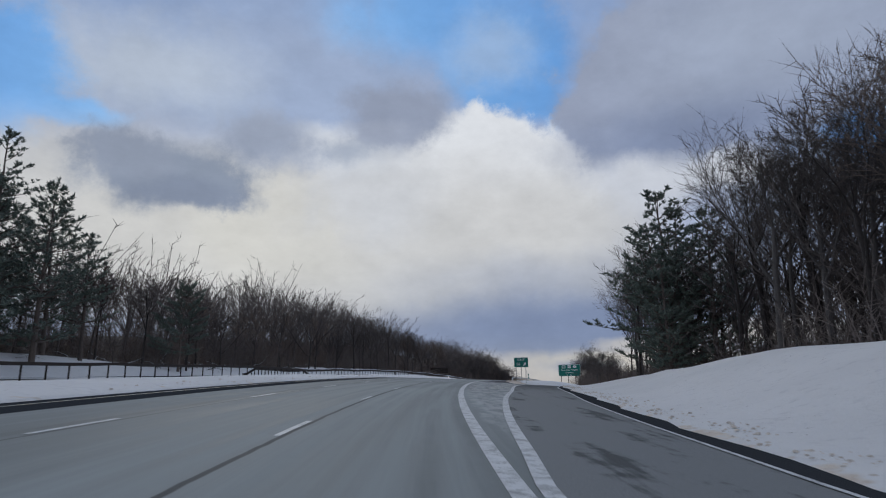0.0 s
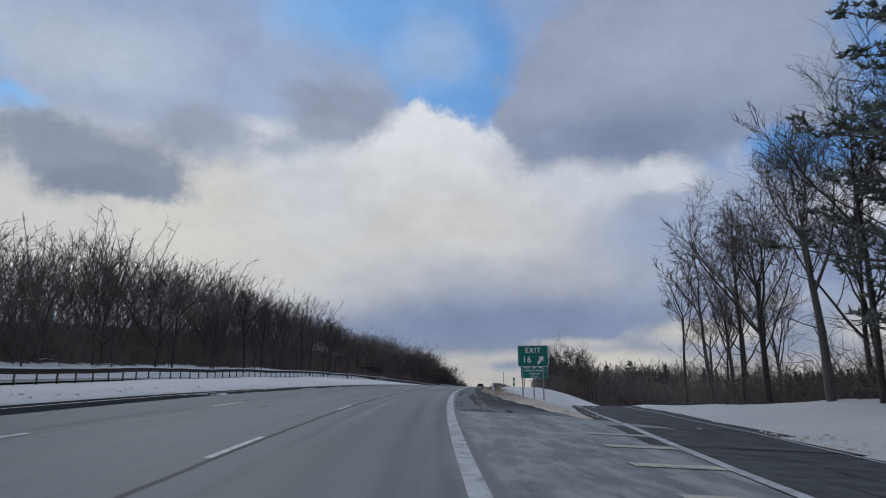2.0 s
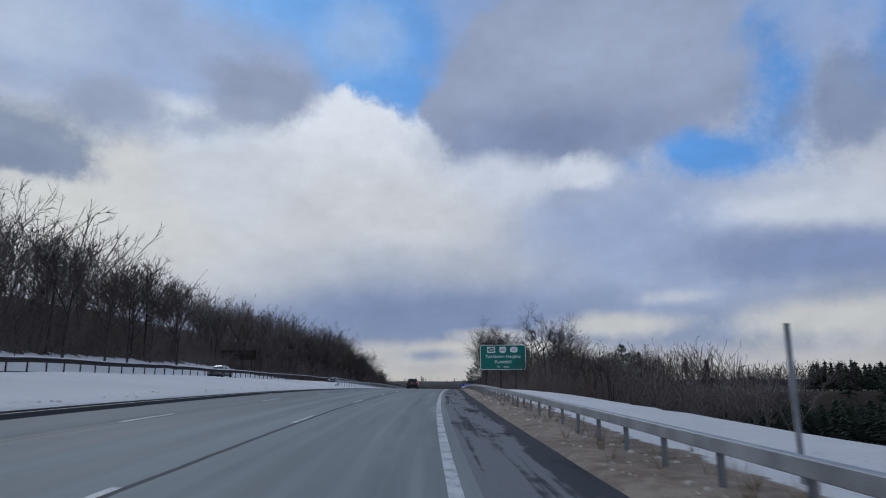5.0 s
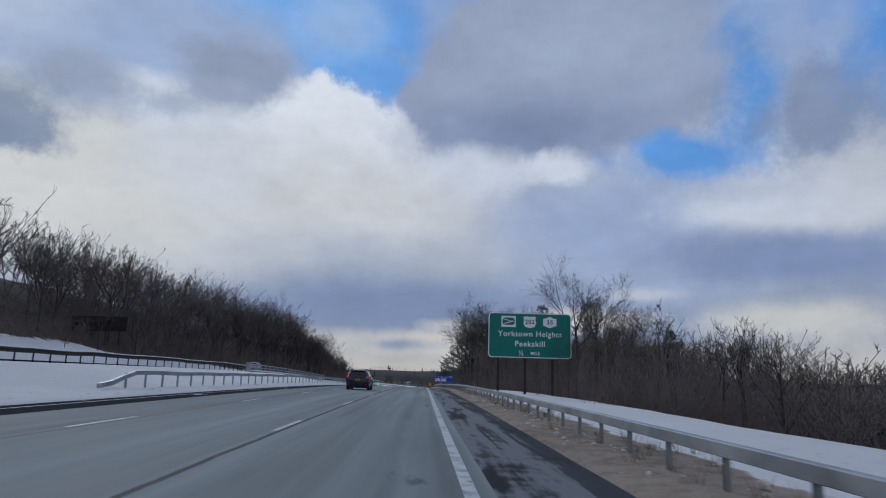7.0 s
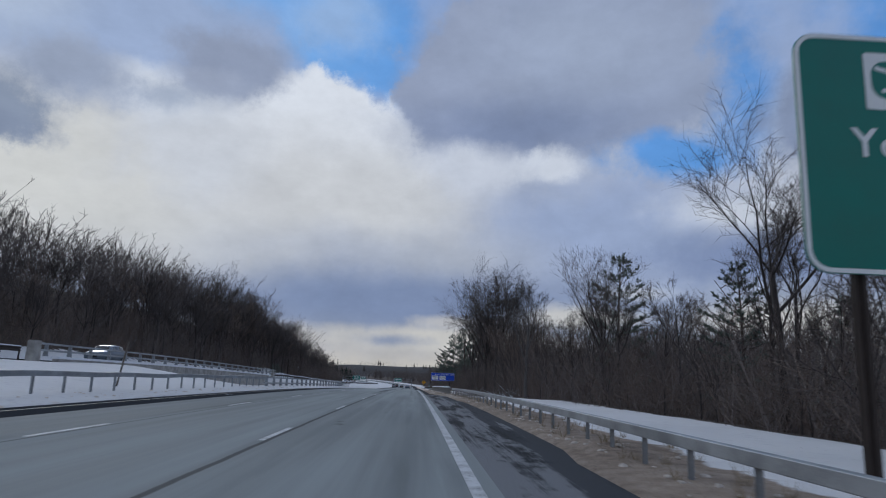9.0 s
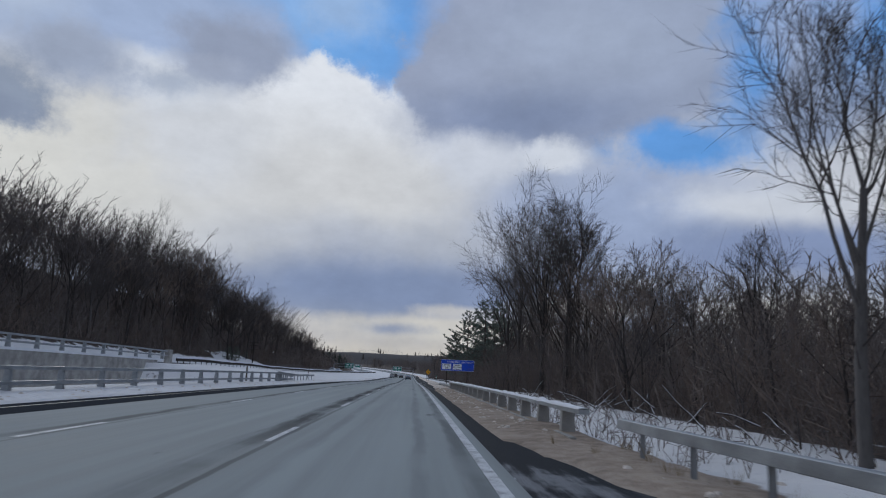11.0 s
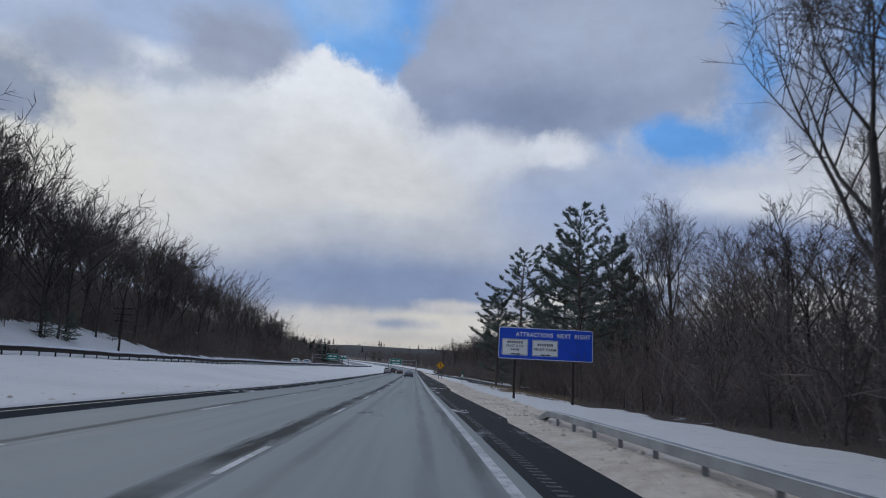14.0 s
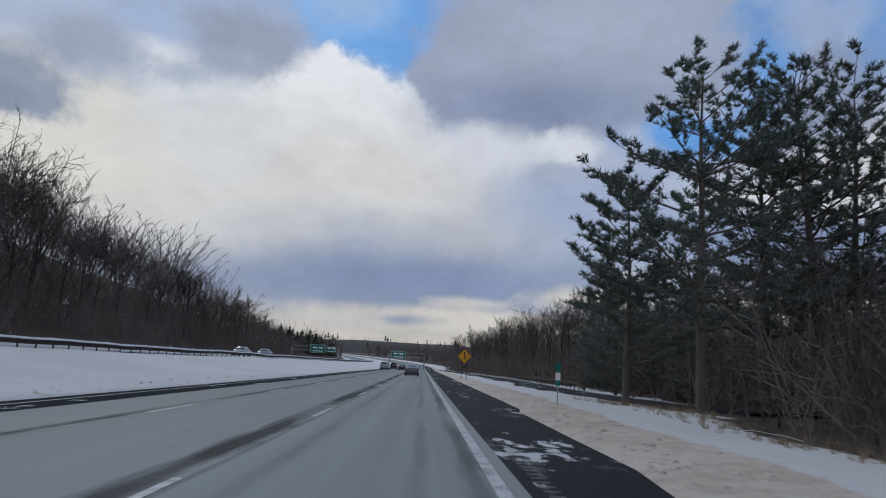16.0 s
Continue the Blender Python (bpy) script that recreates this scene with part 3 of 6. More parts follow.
# painted lines
edge = strip("edge_line", 2, 1200, 3, lambda s: [(-.09, .006), (.09 + .1 * (s < 95), .006)], [WHITE_LINE], parent=road_ob)
strip("exit_line", 2, 300, 3, lambda s: [(ramp(EXIT, s) + .05, ramp(FALL, s) + .010), (ramp(EXIT, s) + .05 + (.24 if s < 80 else .12), ramp(FALL, s) + .010)], [WHITE_LINE], parent=exit_ob)
strip("edge_line", -60, 300, 3, lambda s: [(ramp(EXIT, s) + 3.9, ramp(FALL, s) + .008), (ramp(EXIT, s) + 4.02, ramp(FALL, s) + .008)], [WHITE_LINE], parent=exit_ob)
strip("yellow_edge_line", -60, 1200, 3, lambda s: [(-10.78, .006), (-10.67, .006)], [YELLOW_LINE], parent=road_ob)
strip("edge_line", 446, 640, 3, lambda s: [(merge_u(s) + 3.4, .008), (merge_u(s) + 3.52, .008)], [WHITE_LINE], parent=entry_ob)
for _k in range(-3, 62):
    for _u in (-3.66, -7.32):
        _s = 11.9 + 12.19 * _k + (0 if _u > -4 else -1.2)
        strip("lane_dash", _s, _s + 3.05, 1.02, lambda s: [(_u - .06, .006), (_u + .06, .006)], [WHITE_LINE], parent=road_ob)


for _s in (47, 50, 53, 56, 59, 62, 65, 68):
    e = ramp(EXIT, _s)
    strip("gore_stripe", _s, _s + .45, .45, lambda s: [(e - 1.5, .012), (e - .75, .012), (e + .04, .012)], [GORE_LINE], parent=road_ob)


# grooves of the rumble strip along the shoulder, filled with salt
_v, _f = [], []
for _i in range(260):
    _s = 340 + .32 * _i
    _n = len(_v)
    _v += [tuple(road(_s + a, b, .004)) for a, b in ((0, .50), (0, .70), (.07, .70), (.07, .50))]
    _f.append((_n, _n + 1, _n + 2, _n + 3))
_ob = new("rumble_strip", mesh_of("rumble_strip", _v, _f, SALT))
_ob.parent = road_ob
tagged(_ob, "row of salt-filled rumble grooves", kind="stuff")


# lumps of gritty ice and tufts of dry grass along the verges
def clods(name, label, places, seed):
    rng = random.Random(seed)
    vs, fs = [], []
    for s, u in places:
        r = .018 + .06 * rng.random() ** 3
        c, n, a0 = road(s, u, max(ground_z(s, u), -.02) - .01), len(vs), rng.uniform(0, 1)
        for k, (q, h) in enumerate(((1, 0), (.8, .55))):
            for i in range(6):
                a = a0 + math.pi * i / 3
                w = r * q * rng.uniform(.75, 1.25)
                vs.append((c.x + math.cos(a) * w, c.y + math.sin(a) * w * 1.2, c.z + h * r * rng.uniform(.8, 1.2)))
        vs.append((c.x, c.y, c.z + r * .8))
        for i in range(6):
            j = (i + 1) % 6
            fs += [(n + i, n + j, n + 6 + j, n + 6 + i), (n + 6 + i, n + 6 + j, n + 12)]
    tagged(new(name, mesh_of(name, vs, fs, CLOD, smoothed=True)), label, "ice lumps", kind="stuff")


_r = random.Random(77)
clods("ice_lumps", "gritty lumps of ice strewn along the snowy verge", [(s, ramp(PAVED, s) + .1 + abs(_r.gauss(0, .9))) for s in [_r.uniform(76, 292) for _ in range(1300)] + [_r.uniform(350, 450) for _ in range(1100)]], 78)
clods("ice_lumps", "gritty lumps of ice on the bridge's sandy edge", [(_r.uniform(296, 346), _r.uniform(1.0, 2.2)) for _ in range(260)], 79)
clods("ice_lumps", "gritty lumps of ice along the median's edge", [(_r.uniform(20, 470), -11.6 - abs(_r.gauss(0, .5))) for _ in range(1100)], 80)


clods("ice_lumps", "gritty lumps of ice at the foot of the snowy bank", [(s, ramp(PAVED, s) + .05 + abs(_r.gauss(0, .6))) for s in [_r.uniform(3, 74) for _ in range(900)]], 83)


def tufts(name, label, places, seed):
    rng = random.Random(seed)
    vs, fs = [], []
    for s, u in places:
        c = road(s, u, ground_z(s, u) - .03)
        for _ in range(9):
            a, n = rng.uniform(0, 6.28), len(vs)
            x, y, l = math.cos(a), math.sin(a), rng.uniform(.12, .38)
            o = rng.uniform(.0, .08)
            vs += [(c.x + x * o - y * .006, c.y + y * o + x * .006, c.z), (c.x + x * o + y * .006, c.y + y * o - x * .006, c.z), (c.x + x * (o + .01), c.y + y * (o + .01), c.z), (c.x + x * (o + l * .45), c.y + y * (o + l * .45), c.z + l)]
            fs += [(n, n + 1, n + 3), (n + 1, n + 2, n + 3), (n + 2, n, n + 3)]
    tagged(new(name, mesh_of(name, vs, fs, STRAW)), label, "grass", kind="stuff")


tufts("dry_grass", "tufts of dry straw-coloured grass on the dirty verge", [(s, ramp(PAVED, s) + _r.uniform(.4, 2.2)) for s in [_r.uniform(104, 294) for _ in range(420)]], 81)
tufts("dry_grass", "tufts of dry grass at the foot of the pines", [(_r.uniform(400, 446), _r.uniform(7.4, 10.5)) for _ in range(520)], 82)


# ---- guard rails ----
BOX_BEAM = [(-.085, .14), (-.075, .13), (.075, .13), (.085, .14), (.085, .30), (.075, .31), (-.075, .31), (-.085, .30)]
_bm = box(.07, .01, .82, (0, -.032, -.25))
box(.07, .01, .82, (0, .032, -.25), bm=_bm)
box(.01, .055, .82, (0, 0, -.25), bm=_bm)
POST_GALV = bm_mesh("post", _bm.copy(), GALV)
POST_RUST = bm_mesh("post", _bm, RUST)


W_BEAM = [(-.05, .06), (.05, .03), (.085, .08), (.03, .17), (.085, .27), (.05, .33), (-.05, .33)]


def guard_rail(s0, s1, u, z, side, label, mat, post, gap=1.905, dive=(False, False), snowy=0.0, lift=0.0, beam=None):
    """A beam on slim posts. dive: ends that bend to the ground. snowy: depth of the snow along its top."""
    base = thing("guard_rail", Matrix(), label, "guard rail", "guard rails")
    uf, zf = (u if callable(u) else lambda s: u), (z if callable(z) else lambda s: z)

    def up(s):
        d = 0.0
        if dive[0]:
            d = max(d, 1 - smooth(s0, s0 + 3.5, s))
        if dive[1]:
            d = max(d, smooth(s1 - 3.5, s1, s))
        return zf(s) + .42 + lift - (.5 + lift) * d
    child("rail", sweep("rail", s0, s1, 1.0, beam or BOX_BEAM, mat, uf, up), base)
    if snowy:
        child("snow_cap", sweep("snow_cap", s0, s1, 1.0, [(-.07, .332), (.075, .325), (.05, .34 + .5 * snowy), (.01, .335 + snowy), (-.045, .335 + snowy * .8)], CAP, uf, up), base, "thin ridge of snow")
    n = int((s1 - s0) / gap)
    for i in range(n + 1):
        s = s0 + .3 + i * gap
        if (dive[0] and s < s0 + 2) or (dive[1] and s > s1 - 2):
            continue
        child("post", post, base, "", stand(s, uf(s), zf(s) + .02) @ Matrix.Diagonal((1, 1, 1 + lift / .57, 1)))
    return base


guard_rail(-20, 82, -21.6, lambda s: ground_z(s, -21.6), 1, "dark weathered steel guard rail across the snowy median", RUST, POST_RUST, dive=(False, True), lift=.2)
guard_rail(64, 272, lambda s: ramp(FAR_U, s) + .2, lambda s: ground_z(s, ramp(FAR_U, s) + .3), 1, "dark weathered steel guard rail along the opposite carriageway", RUST, POST_RUST, dive=(True, False), snowy=.05, lift=.12, beam=W_BEAM)
guard_rail(348, 760, -25.2, lambda s: ground_z(s, -25.0) - .2, 1, "dark guard rail with snow along its top", RUST, POST_RUST, snowy=.13, beam=W_BEAM)
guard_rail(112.5, 293, lambda s: 3.25 - .35 * smooth(284, 293, s), -.05, -1, "galvanised guard rail beside the gritty shoulder", GALV, POST_GALV, dive=(True, False))
guard_rail(347, 380, 2.9, lambda s: -.08 - .2 * smooth(347, 353, s), -1, "short galvanised guard rail past the bridge", GALV, POST_GALV, dive=(False, True))
guard_rail(206, 284, -12.8, lambda s: ground_z(s, -12.8), 1, "galvanised guard rail on the median before the bridge", GALV, POST_GALV, dive=(True, False))
guard_rail(342, 361, -13.2, lambda s: ground_z(s, -13.2) - .12 * smooth(342, 350, s), 1, "low galvanised guard rail end past the bridge", GALV, POST_GALV, dive=(False, False))
guard_rail(470, 640, lambda s: merge_u(s) + 5.2, lambda s: -.1, -1, "dark guard rail along the entrance lane", RUST, POST_RUST, dive=(True, False), beam=W_BEAM)


# ---- bridge railings ----
def rail_post(h, w0, w1, d, mat, bevel=.015):
    bm = box(w0, d, h, (0, 0, 0), bevel, taper=w1 / w0)
    return bm_mesh("post", bm, mat)


def beam(w, h):
    return [(-w / 2, 0), (w / 2, 0), (w / 2, h), (-w / 2, h)]


def bridge_right():
    base = thing("bridge_railing", Matrix(), "concrete-posted bridge railing with a ridge of snow along its top beam", "bridge railing", "bridge railings")
    post = rail_post(.7, .36, .30, .28, CONC)
    for i in range(17):
        child("post", post, base, "", stand(296.8 + 3.05 * i, 2.75, -.06))
    child("top_beam", sweep("top_beam", 295, 347, 1.5, beam(.24, .11), GALV, 2.7, .62), base)
    child("lower_beam", sweep("lower_beam", 295, 347, 1.5, beam(.14, .1), CONC, 2.46, .02), base, "grimy concrete lower beam")
    child("kerb", sweep("kerb", 294, 348, 1.5, beam(.75, .7), CONC, 2.76, -.68), base, "concrete kerb under the railing")
    # an uneven ridge of snow
    n, vs, fs = 160, [], []
    for i in range(n + 1):
        s = 295 + 52 * i / n
        k = .042 + .03 * rough(s, 1, .9, 2) + .04 * rough(s, 4, .25, 6)
        vs += [road(s, 2.7 + a, .73 + b * k) for a, b in ((-.135, -.3), (-.125, .7), (-.04, 1.3), (.06, 1.2), (.115, .6), (.13, -.3))]
    for i in range(n):
        for j in range(5):
            a = i * 6 + j
            fs.append((a, a + 6, a + 7, a + 1))
    child("snow_cap", mesh_of("snow_cap", vs, fs, CAP, smoothed=True), base, "lumpy ridge of snow")


def bridge_left():
    base = thing("bridge_railing", Matrix(), "galvanised two-beam bridge railing on tapered posts beside the median", "bridge railing", "bridge railings")
    post = rail_post(.78, .26, .16, .16, GALV)
    for i in range(19):
        child("post", post, base, "", stand(285.5 + 2.9 * i, -12.9, .14))
    child("top_beam", sweep("top_beam", 284, 341, 1.5, beam(.14, .11), GALV, -12.78, .80), base)
    child("lower_beam", sweep("lower_beam", 284, 341, 1.5, beam(.14, .11), GALV, -12.74, .36), base)
    child("kerb", sweep("kerb", 284, 341, 1.5, beam(1.1, .75), CONC, -12.9, -.6), base, "snow-dusted concrete kerb")
    heavy = rail_post(.85, .3, .3, .25, GALV)
    for i in range(6):
        child("post", heavy if i < 2 else POST_GALV, base, "", stand(339.5 + i * .8, -13.1, .1))
    child("transition_beam", sweep("transition_beam", 339, 346, 1.0, beam(.12, .22), GALV, -13.0, lambda s: .78 - .25 * smooth(339, 346, s)), base)
    child("transition_beam", sweep("transition_beam", 339, 346, 1.0, beam(.12, .16), GALV, -13.0, .25), base)


def far_bridge():
    base = thing("far_bridge", Matrix(), "concrete side of the opposite carriageway's bridge with a two-beam railing", "bridge")
    z = lambda s: ramp(FAR_Z, s)
    child("fascia", sweep("fascia", 276, 342, 2, beam(.4, 6.3), CONC, -25.0, lambda s: z(s) - 6.2), base, "stained grey concrete wall")
    child("coping", sweep("coping", 276, 343, 2, beam(.6, .16), CAP, -25.05, lambda s: z(s) + .1), base, "snow-topped coping")
    child("top_beam", sweep("top_beam", 274, 345, 2, beam(.14, .12), GALV, -25.1, lambda s: z(s) + .98), base)
    child("lower_beam", sweep("lower_beam", 274, 345, 2, beam(.14, .12), GALV, -25.1, lambda s: z(s) + .55), base)
    post = rail_post(.85, .3, .2, .16, GALV)
    for i in range(24):
        s = 275 + 3.0 * i
        child("post", post, base, "", stand(s, -25.15, z(s) + .24))
    pier = rail_post(1.35, .5, .46, .9, CONC, .03)
    for s in (273.6, 345.6):
        child("end_pier", pier, base, "concrete end pier", stand(s, -25.15, z(s) - .15))


bridge_right()
bridge_left()
far_bridge()


# ---- signs ----
def words(text, size, mat, at, name="legend", align="CENTER", parent=None, wide=1.0):
    """Raised lettering that faces -y."""
    cu = bpy.data.curves.new("words", "FONT")
    cu.body, cu.size, cu.align_x, cu.align_y, cu.extrude = text, size, align, "CENTER", .004
    cu.space_character, cu.offset = 1.12, size * .012
    tmp = bpy.data.objects.new("words", cu)
    scene.collection.objects.link(tmp)
    dg = bpy.context.evaluated_depsgraph_get()
    me = bpy.data.meshes.new_from_object(tmp.evaluated_get(dg))
    bpy.data.objects.remove(tmp)
    me.materials.clear()
    me.materials.append(mat)
    me.transform(Matrix.Translation(at) @ Matrix.Rotation(radians(90), 4, "X") @ Matrix.Diagonal((wide, 1, 1, 1)))
    return child(name, me, parent)


def plate(w, h, r, t=.02, n=5, hole=None):
    """A panel with rounded corners in the x-z plane, its face towards -y; hole: width of a frame."""
    def ring(w, h, r):
        out = []
        for cx, cz, a0 in ((w / 2 - r, h / 2 - r, 0), (-w / 2 + r, h / 2 - r, 90), (-w / 2 + r, -h / 2 + r, 180), (w / 2 - r, -h / 2 + r, 270)):
            for i in range(n + 1):
                a = radians(a0 + 90 * i / n)
                out.append((cx + r * math.cos(a), cz + r * math.sin(a)))
        return out
    o = ring(w, h, r)
    k = len(o)
    if hole is None:
        vs = [(x, -t / 2, z) for x, z in o] + [(x, t / 2, z) for x, z in o]
        fs = [tuple(range(k)), tuple(range(2 * k - 1, k - 1, -1))] + [(i, i + k, (i + 1) % k + k, (i + 1) % k) for i in range(k)]
        return vs, fs
    q = ring(w - 2 * hole, h - 2 * hole, max(.01, r - hole))
    vs = [(x, y, z) for y in (-t / 2, t / 2) for ringed in (o, q) for x, z in ringed]
    fs = []
    for i in range(k):
        j = (i + 1) % k
        fs += [(i, j, j + k, i + k), (2 * k + i, 3 * k + i, 3 * k + j, 2 * k + j), (i, 2 * k + i, 2 * k + j, j), (k + i, k + j, 3 * k + j, 3 * k + i)]
    return vs, fs


def panel(parent, name, w, h, r, mat, at, t=.02, hole=None, label=""):
    vs, fs = plate(w, h, r, t, hole=hole)
    return child(name, mesh_of(name, [(x + at[0], y + at[1], z + at[2]) for x, y, z in vs], fs, mat), parent, label)


def bar(parent, name, w, h, mat, at):
    return child(name, bm_mesh(name, box(w, .008, h, (at[0], at[1], at[2] - h / 2)), mat), parent)


def route_shield(parent, kind, at, size, text):
    """A white route marker; kind: 5 points for the national shape, 6 for the state shape."""
    pts = [(-.5, -.1), (-.36, -.42), (0, -.55), (.36, -.42), (.5, -.1), (.42, .2), (.5, .42), (.26, .5), (0, .44), (-.26, .5), (-.5, .42), (-.42, .2)] if kind == 5 else \
          [(-.5, -.28), (-.28, -.38), (0, -.5), (.28, -.38), (.5, -.28), (.5, .3), (.26, .36), (0, .5), (-.26, .36), (-.5, .3)]
    k = len(pts)
    vs = [(x * size * 1.15 + at[0], y, z * size + at[2]) for y in (at[1] - .005, at[1] + .005) for x, z in pts]
    fs = [tuple(range(k)), tuple(range(2 * k - 1, k - 1, -1))] + [(i, i + k, (i + 1) % k + k, (i + 1) % k) for i in range(k)]
    sh = child("route_shield", mesh_of("route_shield", vs, fs, WHITE), parent, "white route shield")
    if text:
        words(text, size * .52, BLACK, (at[0], at[1] - .012, at[2] - .01), "number", parent=sh)


def sign_posts(parent, xs, bottom, tops, mat=POST_BROWN, w=.16):
    for x, b in zip(xs, bottom):
        bm = box(w, .03, tops - b, (x, .10, b))
        box(.02, .14, tops - b, (x, .10, b), bm=bm)
        box(w, .03, tops - b, (x, .17, b), bm=bm)
        child("post", bm_mesh("post", bm, mat), parent, "brown steel post")


def town_sign():
    t = thing("guide_sign", stand(240.75, 9.25, 0), "large green Yorktown Heights and Peekskill sign on brown posts", "road sign", "road signs")
    w, h, zc = 7.75, 4.15, 5.43
    panel(t, "panel", w, h, .38, GREEN, (0, 0, zc), .05)
    panel(t, "border", w - .02, h - .02, .37, WHITE, (0, -.03, zc), .012, hole=.075)
    vs, fs = plate(1.35, 1.02, .05, .012)
    em = child("parkway_emblem", mesh_of("parkway_emblem", [(x - 2.0, y - .034, z + zc + 1.25) for x, y, z in vs], fs, WHITE), t, "white parkway emblem")
    panel(em, "emblem_field", 1.13, .67, .25, GREEN, (-2.0, -.046, zc + 1.27), .01)
    for dx, dz, wide, lean in ((-.1, .1, .8, -.28), (.12, -.07, .75, .3), (-.2, -.16, .4, .2)):
        vs, fs = plate(wide, .075, .03, .008)
        me = mesh_of("emblem_stroke", [(x - 2.0 + dx, y - .056, z + lean * x + zc + 1.27 + dz) for x, y, z in vs], fs, WHITE)
        child("emblem_stroke", me, em, "pale stroke")
    route_shield(t, 5, (-.02, -.036, zc + 1.25), 1.06, "202")
    route_shield(t, 6, (1.86, -.036, zc + 1.25), 1.08, "35")
    words("Yorktown Heights", .71, WHITE, (0, -.034, zc + .12), parent=t)
    words("Peekskill", .72, WHITE, (0, -.034, zc - .8), parent=t)
    words("\u00bd", .62, WHITE, (-.8, -.034, zc - 1.65), parent=t)
    words("MILE", .41, WHITE, (.5, -.034, zc - 1.65), parent=t)
    sign_posts(t, (-2.95, -.45, 2.1), (-.3, -.7, -1.1), 7.3, w=.22)


def attraction_sign():
    t = thing("attraction_sign", stand(397.5, 6.85, 0), "wide blue attractions sign with two white farm plates on brown posts", "road sign", "road signs")
    w, h, zc = 5.95, 1.96, 3.54
    panel(t, "panel", w, h, .14, BLUE, (0, 0, zc), .04)
    panel(t, "border", w - .02, h - .02, .13, WHITE, (0, -.025, zc), .01, hole=.035)
    words("ATTRACTIONS  NEXT  RIGHT", .37, WHITE, (.45, -.028, zc + .55), parent=t, wide=.86)
    for x, rows in ((-1.95, ((.3, .19, ""), (.07, .2, "FRUIT & FIR"), (-.16, .2, "FARM"))), (-.05, ((.2, .23, ""), (-.1, .25, "FRUIT FARM")))):
        p = panel(t, "plate", 1.62, 1.0, .05, WHITE, (x, -.03, zc - .24), .012, label="white farm plate")
        panel(p, "plate_rim", 1.56, .94, .05, BLACK, (x, -.038, zc - .24), .006, hole=.022)
        for z, tall, text in rows:
            if text:
                words(text, tall, BLACK, (x, -.043, zc - .24 + z), parent=p, wide=.95)
            else:
                for j in range(7):
                    bar(p, "lettering", .085, tall * .7, BLACK, (x + .145 * (j - 3), -.043, zc - .24 + z))
        for q in (-.12, .2):
            bar(p, "lettering", .24, .07, BLACK, (x + q, -.043, zc - .66))
    sign_posts(t, (-1.9, 1.78), (-.15, -.6), zc + .4, w=.14)


def exit_sign():
    t = thing("exit_sign", stand(94.0, 5.35, 0), "green exit 16 sign with a white arrow on three steel posts", "road sign", "road signs")
    w, h, zc = 2.0, 1.38, 2.77
    panel(t, "panel", w, h, .1, GREEN, (0, 0, zc), .03)
    panel(t, "border", w - .02, h - .02, .09, WHITE, (0, -.02, zc), .01, hole=.025)
    words("EXIT", .46, WHITE, (0, -.022, zc + .36), parent=t)
    words("16", .55, WHITE, (-.42, -.022, zc - .24), parent=t)
    pts = [(-.05, -.27), (.05, -.37), (.26, -.1), (.34, -.19), (.38, .17), (.03, .12), (.12, .04)]
    k = len(pts)
    vs = [(x + .3, y, z + zc - .18) for y in (-.03, -.02) for x, z in pts]
    fs = [tuple(range(k)), tuple(range(2 * k - 1, k - 1, -1))] + [(i, i + k, (i + 1) % k + k, (i + 1) % k) for i in range(k)]
    child("arrow", mesh_of("arrow", vs, fs, WHITE), t)
    sign_posts(t, (-.72, 0, .62), (-.2, -.2, -.2), zc + .5, GALV, .07)


def merge_sign():
    t = thing("merge_sign", stand(486, 3.9, -.05), "yellow diamond merge sign with a black arrow on two posts", "road sign", "road signs")
    vs, fs = plate(1.22, 1.22, .08, .02)
    turn = Matrix.Translation((0, 0, 2.75)) @ Matrix.Rotation(radians(45), 4, "Y")
    child("panel", mesh_of("panel", [turn @ Vector(v) for v in vs], fs, YELLOW), t)
    vs, fs = plate(1.16, 1.16, .06, .008, hole=.03)
    child("border", mesh_of("border", [turn @ Vector((x, y - .015, z)) for x, y, z in vs], fs, BLACK), t)
    bm = box(.09, .01, .75, (0, -.02, 2.35))
    for tri in (((-.14, 3.0), (.14, 3.0), (0, 3.32)),):
        v = [bm.verts.new((x, -.02, z)) for x, z in tri]
        bm.faces.new(v)
    made = bmesh.ops.create_cube(bm, size=1.0, matrix=Matrix.Translation((.14, -.02, 2.6)) @ Matrix.Rotation(radians(-40), 4, "Y") @ Matrix.Diagonal((.07, .01, .45, 1)))
    child("arrow", bm_mesh("arrow", bm, BLACK), t)
    sign_posts(t, (-.3, .3), (-.2, -.2), 2.6, POST_BROWN, .07)
    for x in (0,):
        panel(t, "backplate", .26, .3, .03, POST_BROWN, (x, 0, 1.55), .02)


def sign_back():
    """A guide sign for the opposite carriageway, seen from behind."""
    t = thing("guide_sign", stand(277, -48.1, 0), "dark back of a wide guide sign above the opposite verge", "road sign", "road signs")
    panel(t, "panel", 8.0, 2.15, .15, RUST, (0, 0, 7.8), .05)
    for z in (7.2, 8.4):
        child("stiffener", bm_mesh("stiffener", box(7.8, .08, .1, (0, -.07, z), .01), RUST), t)
    g = ground_z(277, -48.1) - .4
    for x in (-3, -1, 1, 3):
        child("post", bm_mesh("post", box(.14, .12, 8.7 - g, (x, .08, g), .01), RUST), t)


